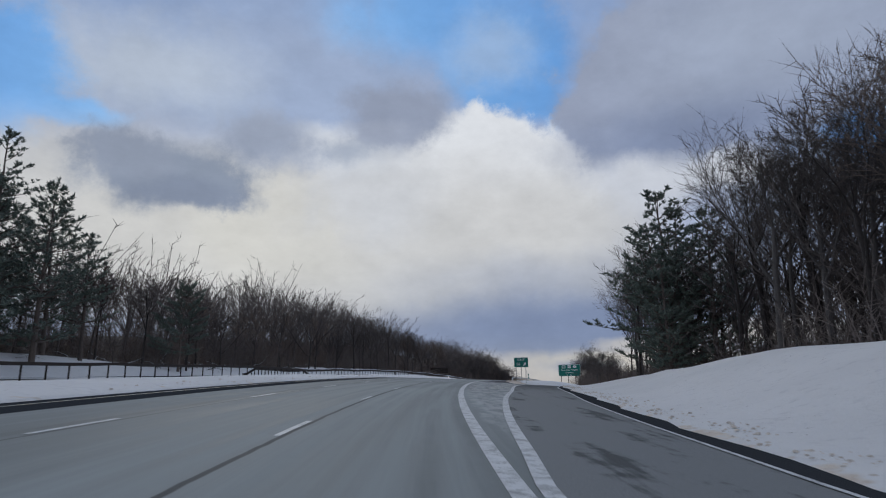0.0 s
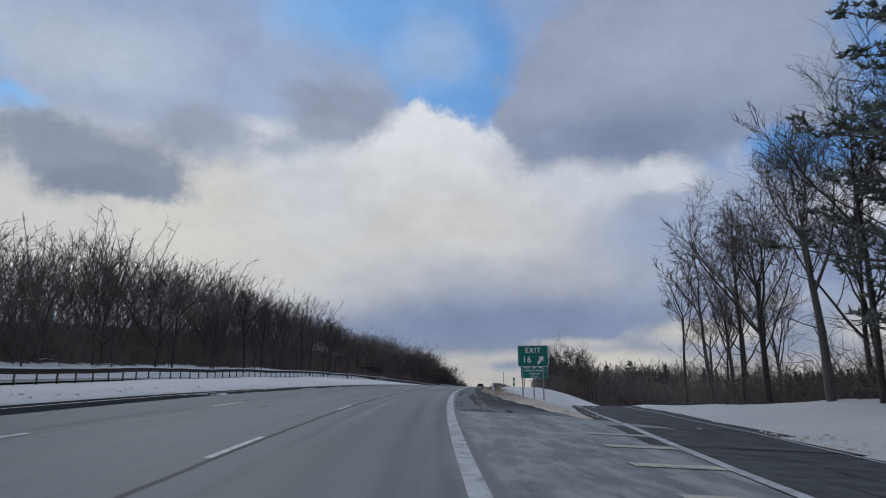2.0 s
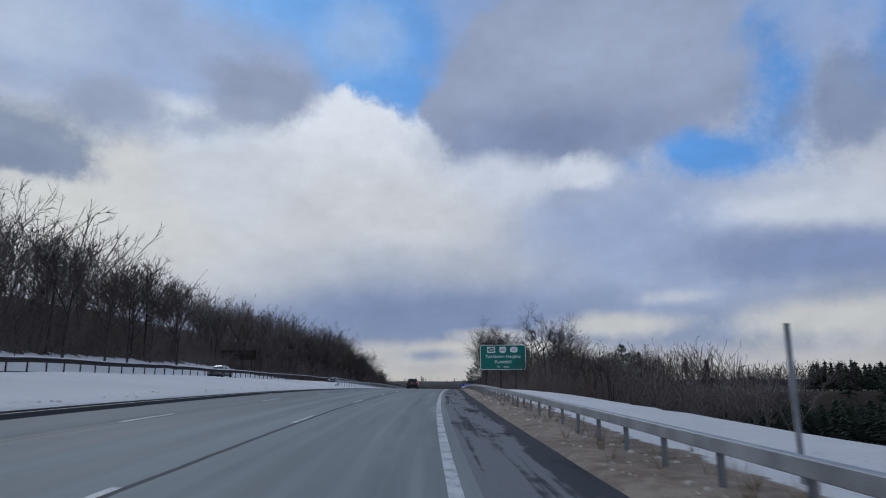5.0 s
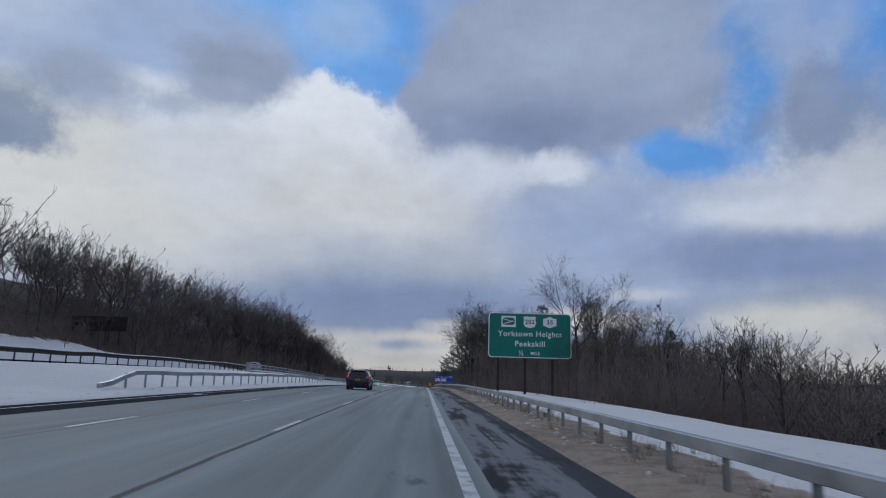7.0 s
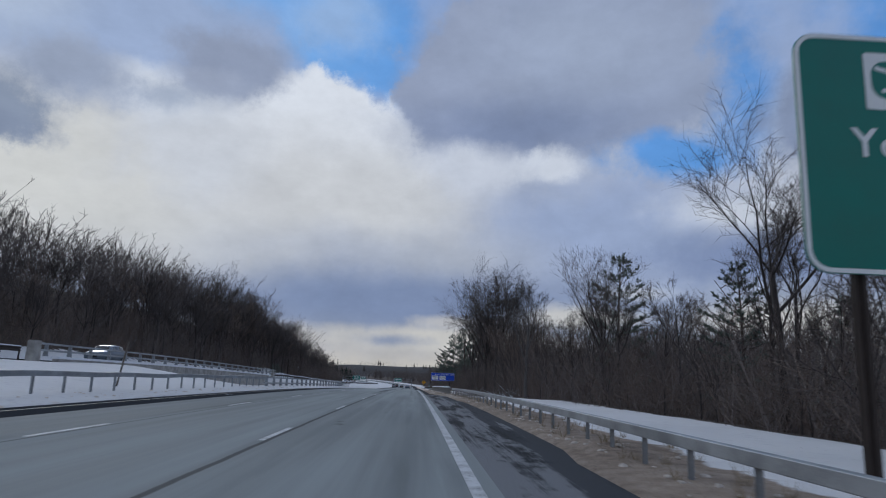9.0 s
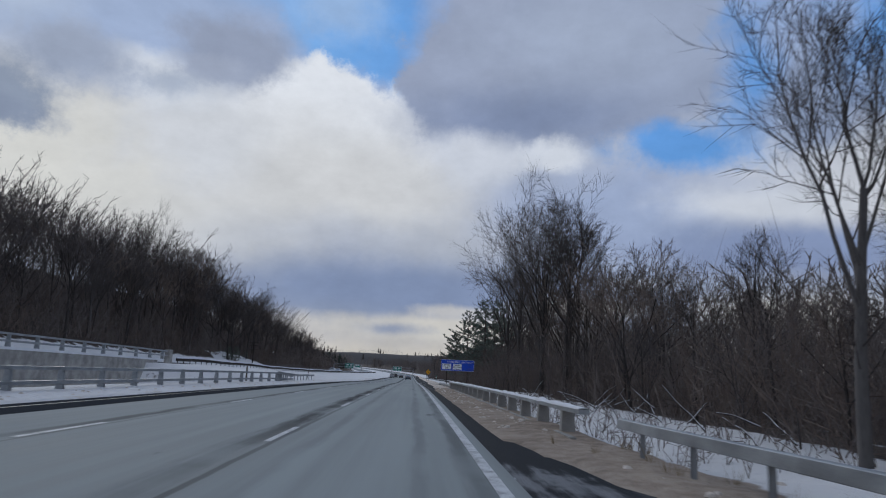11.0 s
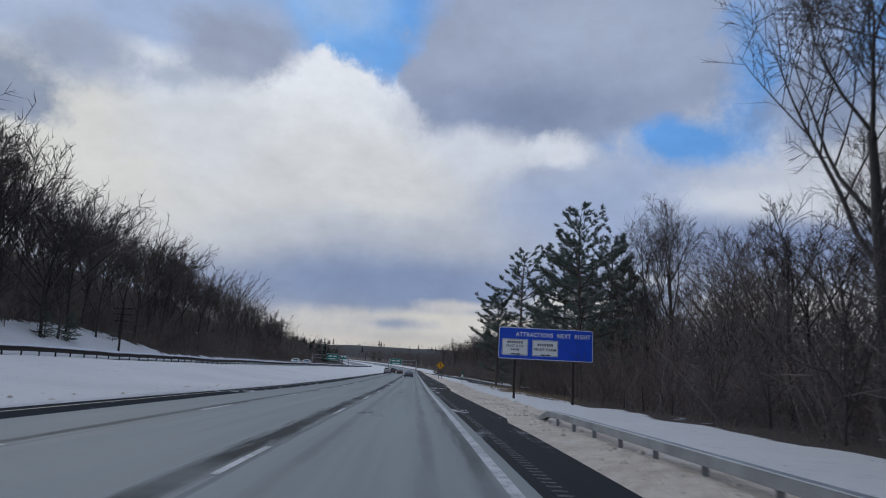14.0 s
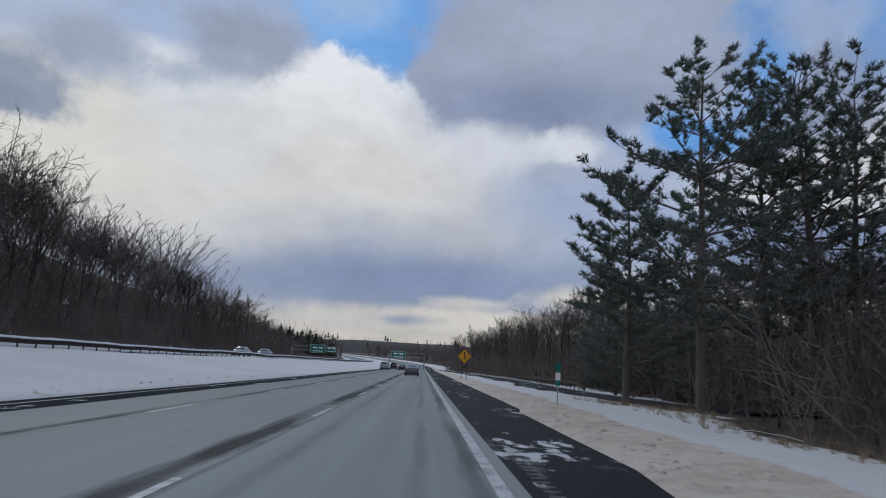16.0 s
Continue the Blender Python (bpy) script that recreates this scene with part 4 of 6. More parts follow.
def chevron_sign(s, u):
    t = thing("chevron_sign", stand(s, u, ramp(FALL, s) - .2, -25), "small yellow chevron sign on a thin post beside the exit lane", "road sign", "chevron signs")
    panel(t, "panel", .95, 1.15, .03, YELLOW, (0, 0, 1.9), .015)
    bm = bmesh.new()
    for a in (1, -1):
        bmesh.ops.create_cube(bm, size=1.0, matrix=Matrix.Translation((.0, -.014, 1.9 + a * .21)) @ Matrix.Rotation(radians(40 * a), 4, "Y") @ Matrix.Diagonal((.22, .008, .6, 1)))
    child("arrow", bm_mesh("arrow", bm, BLACK), t)
    child("post", bm_mesh("post", rod(.035, .035, 2.2, (0, .04, -.3)), GALV), t)


def marker(s, u, z, h, plates, label, lean=0.0, mat=GALV, r=.03, name="delineator"):
    m = stand(s, u, z) @ Matrix.Rotation(radians(lean), 4, "Y")
    t = thing(name, m, label, "marker post", "marker posts")
    child("post", bm_mesh("post", box(r * 2, r * 1.4, h + .3, (0, .012, -.3), r * .2), mat), t)
    for zc, w, hh, pm in plates:
        panel(t, "plate", w, hh, .012, pm, (0, -.03, zc), .012)


town_sign()
attraction_sign()
sign_back()
exit_sign()
merge_sign()
for _q in ((241.5, 52.8), (262, 67), (279, 83)):
    chevron_sign(*_q)
marker(124.4, 5.6, -.1, 1.5, ((1.3, .2, .3, GREEN), (1.0, .2, .25, WHITE), (.72, .2, .3, GREEN)), "green and white mile marker on a steel post", r=.03, name="mile_marker")
marker(138, 4.5, 0, 2.15, (), "thick grey steel post behind the guard rail", r=.034, name="steel_post")
marker(322.5, 3.35, -.3, 1.35, (), "weathered wooden stake behind the bridge railing", 4, WOOD, .055, "wooden_stake")
marker(436.5, 4.6, 0, 1.75, ((1.62, .22, .34, GREEN), (1.25, .2, .3, WHITE), (.98, .2, .2, GREEN)), "green mile marker plates on a thin post", r=.02, name="mile_marker")
marker(332.6, -14.2, ground_z(342, -14.2), 1.2, (), "short wooden stake in the snowy median", 0, WOOD, .06, "wooden_stake")
marker(360.5, -13.9, ground_z(360.5, -13.9), 1.5, (), "leaning wooden stake in the snow", 9, WOOD, .03, "wooden_stake")
marker(262, -14.6, ground_z(262, -14.6), 2.1, (), "tall leaning stake in the snowy median", 9, WOOD, .035, "wooden_stake")
marker(491, -45.5, ground_z(491, -45.5), 2.9, ((2.45, .75, .3, WHITE), (2.75, .22, .22, WHITE)), "small white sign on a post on the wooded slope", r=.04, name="small_sign")


def utility_pole(s, u):
    z = ground_z(s, u)
    t = thing("utility_pole", stand(s, u, z, 10), "dark wooden utility pole with three crossarms at the wood's edge", "utility pole")
    child("pole", bm_mesh("pole", rod(.15, .11, 6.4, (0, 0, -.4), 12), RUST), t)
    for i, q in enumerate((5.7, 4.9, 4.0)):
        child("crossarm", bm_mesh("crossarm", box(2.6 - .3 * i, .1, .12, (0, -.14, q), .01), RUST), t)
        for x in (-1.05, -.5, .5, 1.05):
            child("insulator", bm_mesh("insulator", rod(.035, .05, .14, (x * (1 - .1 * i), -.14, q + .12), 8), GALV), t)


utility_pole(447.5, -41.5)


def gantry(s, u0, u1, z, signs, label):
    """Overhead sign structure."""
    t = thing("sign_gantry", stand(s, 0, 0), label, "sign gantry", "sign gantries")
    for u in (u0, u1):
        child("column", bm_mesh("column", rod(.2, .16, z + 1.3, (u, .3, -.5), 12), GALV), t)
    for q in (z - .2, z + 1.0):
        child("beam", bm_mesh("beam", box(u1 - u0, .16, .16, ((u0 + u1) / 2, .3, q)), GALV), t)
    for u, w, h in signs:
        p = panel(t, "sign_panel", w, h, .15, GREEN, (u, 0, z + .4), .05, label="green overhead sign")
        panel(p, "border", w - .04, h - .04, .14, WHITE, (u, -.03, z + .4), .01, hole=.07)
        for i in range(2):
            bar(p, "lettering", w * .3, .45, WHITE, (u - w * .2 + i * w * .4, -.035, z + .75))
        bar(p, "lettering", w * .7, .25, WHITE, (u, -.035, z - .2))


gantry(600, -39.0, -25.6, 4.2, ((-31.5, 4.2, 2.4), (-27.6, 2.6, 1.4)), "steel sign gantry with green signs over the opposite carriageway")
gantry(606, -11.0, -.5, 3.7, ((-8.3, 4.2, 2.2),), "overhead green sign on steel columns far ahead")


# ---- trees ----
class Wood:
    """Collects tapered limbs as open prisms."""

    def __init__(self):
        self.v, self.f = [], []

    def limb(self, pts, radii, n):
        first = len(self.v)
        for i, (p, r) in enumerate(zip(pts, radii)):
            d = (pts[min(i + 1, len(pts) - 1)] - pts[max(i - 1, 0)]).normalized()
            a = d.orthogonal().normalized()
            b = d.cross(a)
            for k in range(n):
                c = 2 * math.pi * k / n
                self.v.append(tuple(p + a * (r * math.cos(c)) + b * (r * math.sin(c))))
        for i in range(len(pts) - 1):
            for k in range(n):
                q, w = first + i * n + k, first + i * n + (k + 1) % n
                self.f.append((q, w, w + n, q + n))

    def spike(self, p, q, r):
        """A fine twig: a slim cone."""
        d = (q - p).normalized()
        a = d.orthogonal().normalized() * r
        b = d.cross(a)
        n = len(self.v)
        self.v += [tuple(p + a), tuple(p - a * .5 + b * .87), tuple(p - a * .5 - b * .87), tuple(q)]
        self.f += [(n, n + 1, n + 3), (n + 1, n + 2, n + 3), (n + 2, n, n + 3)]

    def mesh(self, name, mat):
        return mesh_of(name, self.v, self.f, mat, smoothed=True)


def turned(d, angle, spin, rng):
    a = d.orthogonal().normalized()
    a = Matrix.Rotation(spin, 3, d) @ a
    return (Matrix.Rotation(angle, 3, a) @ d).normalized()


def stem(p, d, length, r0, r1, steps, wobble, lift, rng):
    pts, radii = [p], [r0]
    for i in range(steps):
        d = (d + Vector((rng.uniform(-1, 1), rng.uniform(-1, 1), rng.uniform(-1, 1))) * wobble + Vector((0, 0, lift))).normalized()
        p = p + d * (length / steps)
        pts.append(p)
        radii.append(r0 + (r1 - r0) * (i + 1) / steps)
    return pts, radii, d


def bare_tree(seed, h, fork=.4, leaders=6, fan=40, counts=(7, 6, 5), thick=1.0, twig=.012, shoots=3, rise=.07, flat=.86, bends=1):
    """A leafless tree h metres high: a trunk that divides into leaders which fan out and curve up to a rounded crown of fine twigs."""
    rng = random.Random(seed)
    trunk, crown = Wood(), Wood()
    reach = fork + .2
    pts, rad, d = stem(Vector((0, 0, -.3)), Vector((0, 0, 1)), h * reach, .0145 * h * thick, .0075 * h * thick, 7, .045, .05, rng)
    trunk.limb(pts, rad, 8)

    def along(pts, rad, t):
        x = t * (len(pts) - 1)
        i = min(int(x), len(pts) - 2)
        return pts[i].lerp(pts[i + 1], x - i), rad[i] + (rad[i + 1] - rad[i]) * (x - i), (pts[i + 1] - pts[i]).normalized()

    target = crown if h < 10 else trunk

    def spray(pts, rad, level, length):
        n = counts[level]
        for i in range(n):
            t = .22 + .78 * ((i + rng.random()) / n) ** .75
            p, r, d = along(pts, rad, t)
            l = length * rng.uniform(.65, 1.2) * (1.1 - .35 * t)
            q = turned(d, radians(rng.uniform(24, 58)), rng.uniform(0, 6.283), rng)
            q = (q + Vector((0, 0, .1))).normalized()
            if level == len(counts) - 1:
                crown.spike(p, p + q * l, twig)
                continue
            r0 = max(twig * 1.15, min(r * .65, .0105 * l + twig * .6))
            np_, nr, _ = stem(p, q, l, r0, max(twig * .7, r0 * .35), 4 if level == 0 else bends, .2, rise * 1.3, rng)
            crown.limb(np_, nr, 3)
            spray(np_, nr, level + 1, l * (.6 if level == 0 else .78))

    for i in range(leaders):
        t = 1.0 if i < 2 else rng.uniform(fork / reach * .86, .97)
        p, r, _ = along(pts, rad, t)
        tilt = rng.uniform(4, 14) if i == 0 else fan * rng.uniform(.6, 1.25)
        q = Vector((math.sin(radians(tilt)), 0, math.cos(radians(tilt))))
        q = Matrix.Rotation(2.4 * i + rng.uniform(-.5, .5) + seed, 3, "Z") @ q
        goal = h * (rng.uniform(.76, .84) if i == 0 else rng.uniform(flat - .26, flat - .08))
        l = (goal - p.z) / max(.5, math.cos(radians(tilt * .8)))
        lp, lr, _ = stem(p, q, l, r * rng.uniform(.5, .72), twig * 1.4, 7, .17, rise, rng)
        target.limb(lp, lr, 5)
        spray(lp, lr, 0, l * .5)
    for i in range(shoots):
        p, r, d = along(pts, rad, rng.uniform(.3, .75))
        q = turned(d, radians(rng.uniform(45, 80)), rng.uniform(0, 6.283), rng)
        lp, lr, _ = stem(p, q, h * rng.uniform(.09, .2), max(twig, r * .22), twig * .8, 3, .15, .06, rng)
        crown.limb(lp, lr, 3)
        for k in range(7):
            a, _, e = along(lp, lr, rng.uniform(.25, 1))
            crown.spike(a, a + turned(e, radians(rng.uniform(25, 60)), rng.uniform(0, 6.28), rng) * h * rng.uniform(.03, .08), twig)
    return trunk, crown


def pine_tree(seed, h, bare=.18, reach=.36, top=.45, tiers=14, side=8, tufts=3, spikes=5, needle=.07, droop=0.0):
    """White pine: trunk, uneven tiers of limbs that turn up at their tips, and brushes of fine needles."""
    rng = random.Random(seed)
    trunk, brushes = Wood(), []
    pts, rad, d = stem(Vector((0, 0, -.3)), Vector((0, 0, 1)), h * .97, .017 * h, .03, 9, .03, .06, rng)
    trunk.limb(pts, rad, 8)
    for k in range(14):
        z = rng.uniform(.04, bare + .12)
        p = pts[0].lerp(pts[-1], z)
        a = rng.uniform(0, 6.283)
        trunk.spike(p, p + Vector((math.cos(a), math.sin(a), rng.uniform(-.25, .25))) * h * rng.uniform(.04, .16), .025)
    for n in range(tiers):
        t = bare + (.97 - bare) * (n + rng.uniform(-.3, .3)) / (tiers - 1)
        t = min(max(t, bare), .985)
        x = t * 9
        i = min(int(x), 8)
        p = pts[i].lerp(pts[i + 1], x - i)
        turn = rng.uniform(0, 6.283)
        arms = rng.choice((4, 5, 5, 6))
        for k in range(arms):
            if rng.random() < .16:
                continue
            a = turn + 6.283 * k / arms + rng.uniform(-.4, .4)
            l = h * reach * (1.02 - t) ** top * rng.uniform(.5, 1.15) * (.7 + .3 * min(1, t / .35))
            q = Vector((math.cos(a), math.sin(a), rng.uniform(-.1, .16) - droop * (1 - t) + .9 * t ** 4))
            bp, br, _ = stem(p, q.normalized(), l, .011 * h * (1.1 - t) * .5 + .02, .014, 5, .08, .09, rng)
            trunk.limb(bp, br, 4)
            twigs = max(3, int(side * l / h * 4))
            for m in range(twigs):
                f = .22 + .78 * (m + rng.random()) / twigs
                y = f * 5
                j = min(int(y), 4)
                c = bp[j].lerp(bp[j + 1], y - j)
                out = (bp[j + 1] - bp[j]).normalized()
                w = out.cross(Vector((0, 0, 1))).normalized() * rng.choice((-1, 1))
                e = c + (out * rng.uniform(.5, 1) + w * rng.uniform(.2, 1) + Vector((0, 0, rng.uniform(-.08, .34)))) * (l * .24 * (1.25 - f) + .3)
                trunk.spike(c, e, .018)
                for b in range(tufts):
                    g = c.lerp(e, .3 + .75 * (b + rng.random()) / tufts)
                    brushes.append((g, ((e - c).normalized() * .8 + Vector((0, 0, .6))).normalized()))
    v, f = [], []
    for c, d in brushes:
        o = c + Vector((rng.gauss(0, .09), rng.gauss(0, .09), rng.gauss(0, .04)))
        for _ in range(spikes):
            w = (d + Vector((rng.gauss(0, .75), rng.gauss(0, .75), rng.gauss(0, .55)))).normalized()
            l = rng.uniform(.24, .46)
            a = w.orthogonal().normalized() * needle
            b = w.cross(a)
            n = len(v)
            v += [tuple(o + a), tuple(o - a * .5 + b * .87), tuple(o - a * .5 - b * .87), tuple(o + w * l)]
            f += [(n, n + 1, n + 3), (n + 1, n + 2, n + 3), (n + 2, n, n + 3)]
    return trunk, v, f


def make_bare(seed, h, bark, twigs, **kw):
    t, c = bare_tree(seed, h, **kw)
    return max(p[2] for p in t.v + c.v), t.mesh("trunk", bark), c.mesh("crown", twigs), None


def make_pine(seed, h, **kw):
    t, v, f = pine_tree(seed, h, **kw)
    return max(p[2] for p in v), t.mesh("trunk", PINE_BARK), mesh_of("needles", v, f, NEEDLE), None


BIG = [make_bare(11, 22, BARK, TWIG, fork=.3, leaders=7, fan=38, thick=.95, twig=.0125, counts=(9, 7, 5)), make_bare(12, 22, BARK, TWIG, fork=.26, leaders=8, fan=34, thick=.9, twig=.0125, counts=(8, 7, 5)),
       make_bare(13, 20, BARK_PALE, TWIG, fork=.32, leaders=7, fan=44, thick=1.0, twig=.0125, counts=(9, 7, 5), flat=.84), make_bare(14, 21, BARK, TWIG, fork=.36, leaders=7, fan=32, thick=.85, twig=.0125, counts=(9, 7, 5))]
MID = [make_bare(21 + i, 17, BARK_PALE if i == 1 else BARK, BROWN_TWIG if i in (2, 4) else TWIG, fork=(.36, .3, .22, .4, .18)[i], leaders=(5, 5, 6, 5, 6)[i], fan=(32, 36, 38, 28, 42)[i], thick=.75, twig=.019, counts=(7, 5, 4), shoots=6) for i in range(5)]
LIGHT = [make_bare(51 + i, 17, BARK, BROWN_TWIG if i == 1 else TWIG, fork=(.26, .32, .22, .34)[i], leaders=(6, 6, 6, 5)[i], fan=(38, 34, 42, 34)[i], thick=.8, twig=.028, counts=(7, 5, 4), shoots=8) for i in range(4)]
LITTLE = [make_bare(41 + i, 9, BARK, BROWN_TWIG if i == 1 else TWIG, fork=.08, leaders=6, fan=36, counts=(5, 5), twig=.016, thick=.6, shoots=2) for i in range(3)]
PINES = [make_pine(31, 18, bare=.12), make_pine(32, 23, bare=.26, reach=.3, top=.55), make_pine(33, 16, bare=.08, reach=.35), make_pine(34, 12, bare=.05, reach=.36, top=.7),
         make_pine(35, 18, bare=.24, reach=.43, top=.36, tiers=13, side=9, tufts=6, spikes=9, needle=.031), make_pine(36, 14, bare=.2, reach=.44, top=.42, tiers=12, side=9, tufts=6, spikes=9, needle=.031)]

KINDS = {"big": (BIG, "deciduous_tree", "tall leafless deciduous tree with a wide fine-twigged crown", "tree"),
         "mid": (MID, "deciduous_tree", "slender leafless deciduous tree in the roadside wood", "tree"),
         "light": (LIGHT, "deciduous_tree", "leafless deciduous tree on the slope across the median", "tree"),
         "little": (LITTLE, "sapling", "low leafless sapling at the wood's edge", "tree"),
         "pine": (PINES, "pine_tree", "dark green white pine with uneven tiers of limbs", "pine")}


def plant(kind, i, s, u, h, turn=0.0, label="", lean=(0, 0), wide=1.0):
    made, name, text, cat = KINDS[kind]
    h0, trunk, crown, _ = made[i % len(made)]
    k = h / h0
    m = stand(s, u, ground_z(s, u), turn) @ pose(0, 0, 0, lean[0], lean[1], 0)
    t = thing(name, m, label or text, cat, "pines" if kind == "pine" else "roadside trees")
    t.scale = (k * wide, k * wide, k)
    child("trunk", trunk, t)
    child("needles" if kind == "pine" else "crown", crown, t)
    return t


PR = random.Random(5)
for _i, (_s, _u, _h) in enumerate(((258, 20, 10.5), (262, 22.5, 12), (254, 23, 10.5), (272, 24, 15.5), (249, 21, 9), (245, 24, 9.5))):
    plant("mid", _i, _s, _u, _h, 61 * _i)
# single trees that stand out
for _i, (_s, _u, _h) in enumerate(((366, 12.6, 24), (371, 12, 19), (376, 17.5, 20), (360, 19, 22), (350, 15.5, 27.5), (357, 14.2, 25), (379, 15, 22), (392, 25, 18), (267, 20, 20.5), (262, 25, 15), (256, 22, 11.5), (277, 25, 17),  (341, 13, 21), (347, 12, 21), (417, 20, 19.5), (423, 25, 22), (430, 21, 18), (411, 25, 16), (297, 10.5, 15), (306, 20, 12.5), (287, 17, 13), (303, 21, 12.5), (330, 18.5, 13), (322, 21, 13), (336, 20, 10), (292, 17, 16))):
    plant("big", _i, _s, _u, _h, PR.uniform(0, 360), "tall leafless tree with a broad crown beyond the shoulder" if _i < 8 or 11 < _i < 18 else "leafless spreading tree behind the guard rail", wide=1.0 if _i in (0, 1, 2, 8) else .88)
BANK_TREES = [(38, 24, 22), (43, 27, 24), (47, 22.5, 21), (52, 28, 24), (58, 26, 21), (34, 30, 24), (49, 34, 25), (62, 30, 21), (40, 38, 25), (30, 26, 22), (27, 33, 24), (66, 34, 20), (98, 22, 20), (110, 25, 20), (88, 21, 21), (56, 38, 23), (24, 28, 23), (94, 27, 20), (78, 22, 20), (83, 26, 22), (73, 27, 21), (118, 25, 22), (121, 28, 20), (126, 24.5, 17), (128, 28, 16), (132, 31, 15), (124, 34, 17), (105, 25, 20), (123, 30, 18), (150, 40, 9)]
MORE_TREES = [(160, 44, 9), (36, 34, 24), (45, 31, 23), (54, 32, 23), (68, 38, 22), (32, 38, 25), (70, 31, 21), (76, 34, 21), (84, 33, 20), (91, 36, 19), (60, 40, 22), (48, 42, 24), (75, 24, 18), (81, 19.5, 17), (64, 26, 20), (100, 31, 18), (29, 30, 22), (33, 27, 21), (37, 28, 22), (41, 32, 23), (44, 24.5, 20), (50, 25, 20), (53, 36, 23), (46, 37, 24), (38, 41, 24), (57, 30, 20), (61, 35, 21), (34, 35, 23), (42, 45, 25), (52, 44, 24)]
for _i, (_s, _u, _h) in enumerate(BANK_TREES + MORE_TREES):
    plant("big" if _i % 2 == 0 else "mid", _i, _s, _u, _h * (1.08 if 54 < _s < 70 else .92 if _s > 40 else .81 if (_s, _u) in ((30, 26), (38, 24)) else .87), PR.uniform(0, 360), "tall leafless tree above the snowy bank", wide=1.0)
for _i, (_s, _u, _h) in enumerate(((75.5, 22.5, 22.5), (72, 26, 18.5), (69, 20.5, 13), (80, 27, 19), (74.5, 20.8, 18), (78, 23.8, 20.5))):
    plant("pine", (0, 2, 3, 0, 2, 0)[_i], _s, _u, _h, PR.uniform(0, 360), "dark green pine on the snowy bank beside the exit lane", wide=1.3 if _i == 0 else 1.15)
for _i, (_s, _u, _h) in enumerate(((443.5, 9.6, 13), (439.5, 11.9, 19), (446, 21.5, 22.5), (451, 27, 24), (416.5, 13.8, 19), (460, 19, 14), (462, 14.6, 10), (472, 17, 11), (482, 18, 11), (424, 20, 14), (453, 17, 9.5), (460, 16, 8), (449, 20, 21))):
    plant("pine", (5, 4, 4, 4, 4, 2, 3, 2, 3, 3, 2, 3, 4)[_i], _s, _u, _h, (200, 40, 130, 260, 75, 0, 50, 90, 200, 310, 20, 140, 215)[_i], wide=1.0)
for _i, (_s, _u, _h) in enumerate(((300, 21, 16.5), (295, 43.5, 15.5), (279, 24, 13))):
    plant("pine", 2 + _i % 2, _s, _u, _h, 70 * _i, "dark pine among the leafless trees")
for _i, (_s, _u, _h) in enumerate(((50, -42.5, 21.5), (56, -44, 22), (61, -43, 19), (47, -46, 22.5), (66, -46, 18.5), (88, -43, 13.5), (44, -43, 21), (70, -44.5, 15), (53, -46.5, 20), (59, -47, 18), (49, -49, 21))):
    plant("pine", _i, _s, _u, _h, PR.uniform(0, 360), "tall dark pine at the edge of the wood across the median")
for _i, (_s, _u, _h) in enumerate(((400, -52, 25), (392, -49, 17), (384, -51, 18), (420, -48, 15), (352, -48, 17), (436, -52, 19), (372, -46, 14))):
    plant("big", _i, _s, _u, _h, PR.uniform(0, 360), "broad leafless tree on the wooded slope")


for _i, (_s, _u, _h) in enumerate(((437, -43, 3.4), (440, -44.5, 2.8), (433, -43.5, 3.0), (452, -44.5, 2.2))):
    plant("pine", (3, 2)[_i % 2], _s, _u, _h, 80 * _i, "low dark evergreen shrub on the snowy slope", wide=1.7)


def slope_height(s):
    return ramp([(-30, 16.2), (70, 16.7), (90, 17), (110, 16), (160, 18), (185, 21), (205, 20), (225, 16.5), (245, 14.5), (270, 13), (330, 13), (380, 16), (410, 18), (432, 20), (455, 18.5), (475, 16.5), (520, 16), (575, 14.5), (592, 9), (640, 8), (760, 8)], s)


# woods on the slope across the median: the front rows tree by tree
BEHIND = []
_s = 6.0
while _s < 640:
    for _k in range(9 if _s > 120 else 7):
        u = -43.5 - 4.6 * _k - PR.uniform(0, 5)
        s = _s + PR.uniform(-3, 3)
        if 40 < s < 68 and u > -47 or 240 < s < 279 and u > -49.5:
            continue
        h = slope_height(s) * PR.uniform(.78, 1.08) * (1 + .28 * rough(s, u, 17, 12)) * (.8 if _k == 0 else 1.0)
        if _k == 0 or _k == 1 and 230 < s < 500:
            plant("light", PR.randrange(4), s, u, h, PR.uniform(0, 360), lean=(PR.uniform(-2, 2), PR.uniform(-2, 2)))
        else:
            BEHIND.append((road(s, u, ground_z(s, u) - .3), h))
    _s += 5.6 if _s < 470 else 6.5
# woods on the near side
BESIDE = []
_s = 224.0
while _s < 640:
    lo = 18 if _s < 290 else 13 if _s < 352 else 14.5 if _s < 384 else 17 if _s < 430 else 20 if _s < 490 else merge_u(_s) + 8
    for _k in range(8):
        u = lo + 4.2 * _k + PR.uniform(0, 5)
        s = _s + PR.uniform(-2.5, 2.5)
        if (352 < s < 384 and u < 18) or (436 < s < 470 and u < 24) or (262 < s < 274 and u < 24):
            continue
        h = PR.uniform(7.5, 10) + .3 * _k if s < 270 else PR.uniform(10, 13.5) + .5 * _k if s < 288 else PR.uniform(6, 8.2) if s < 322 and _k < 2 else PR.uniform(9.5, 12) if s < 330 else PR.uniform(11.5, 15.5) if s < 352 else PR.uniform(10, 14.5) if s < 470 else PR.uniform(11, 15)
        if _k < 2:
            plant("mid", PR.randrange(5), s, u, h, PR.uniform(0, 360))
        else:
            BESIDE.append((road(s, u, ground_z(s, u) - .3), h))
    _s += 5.6
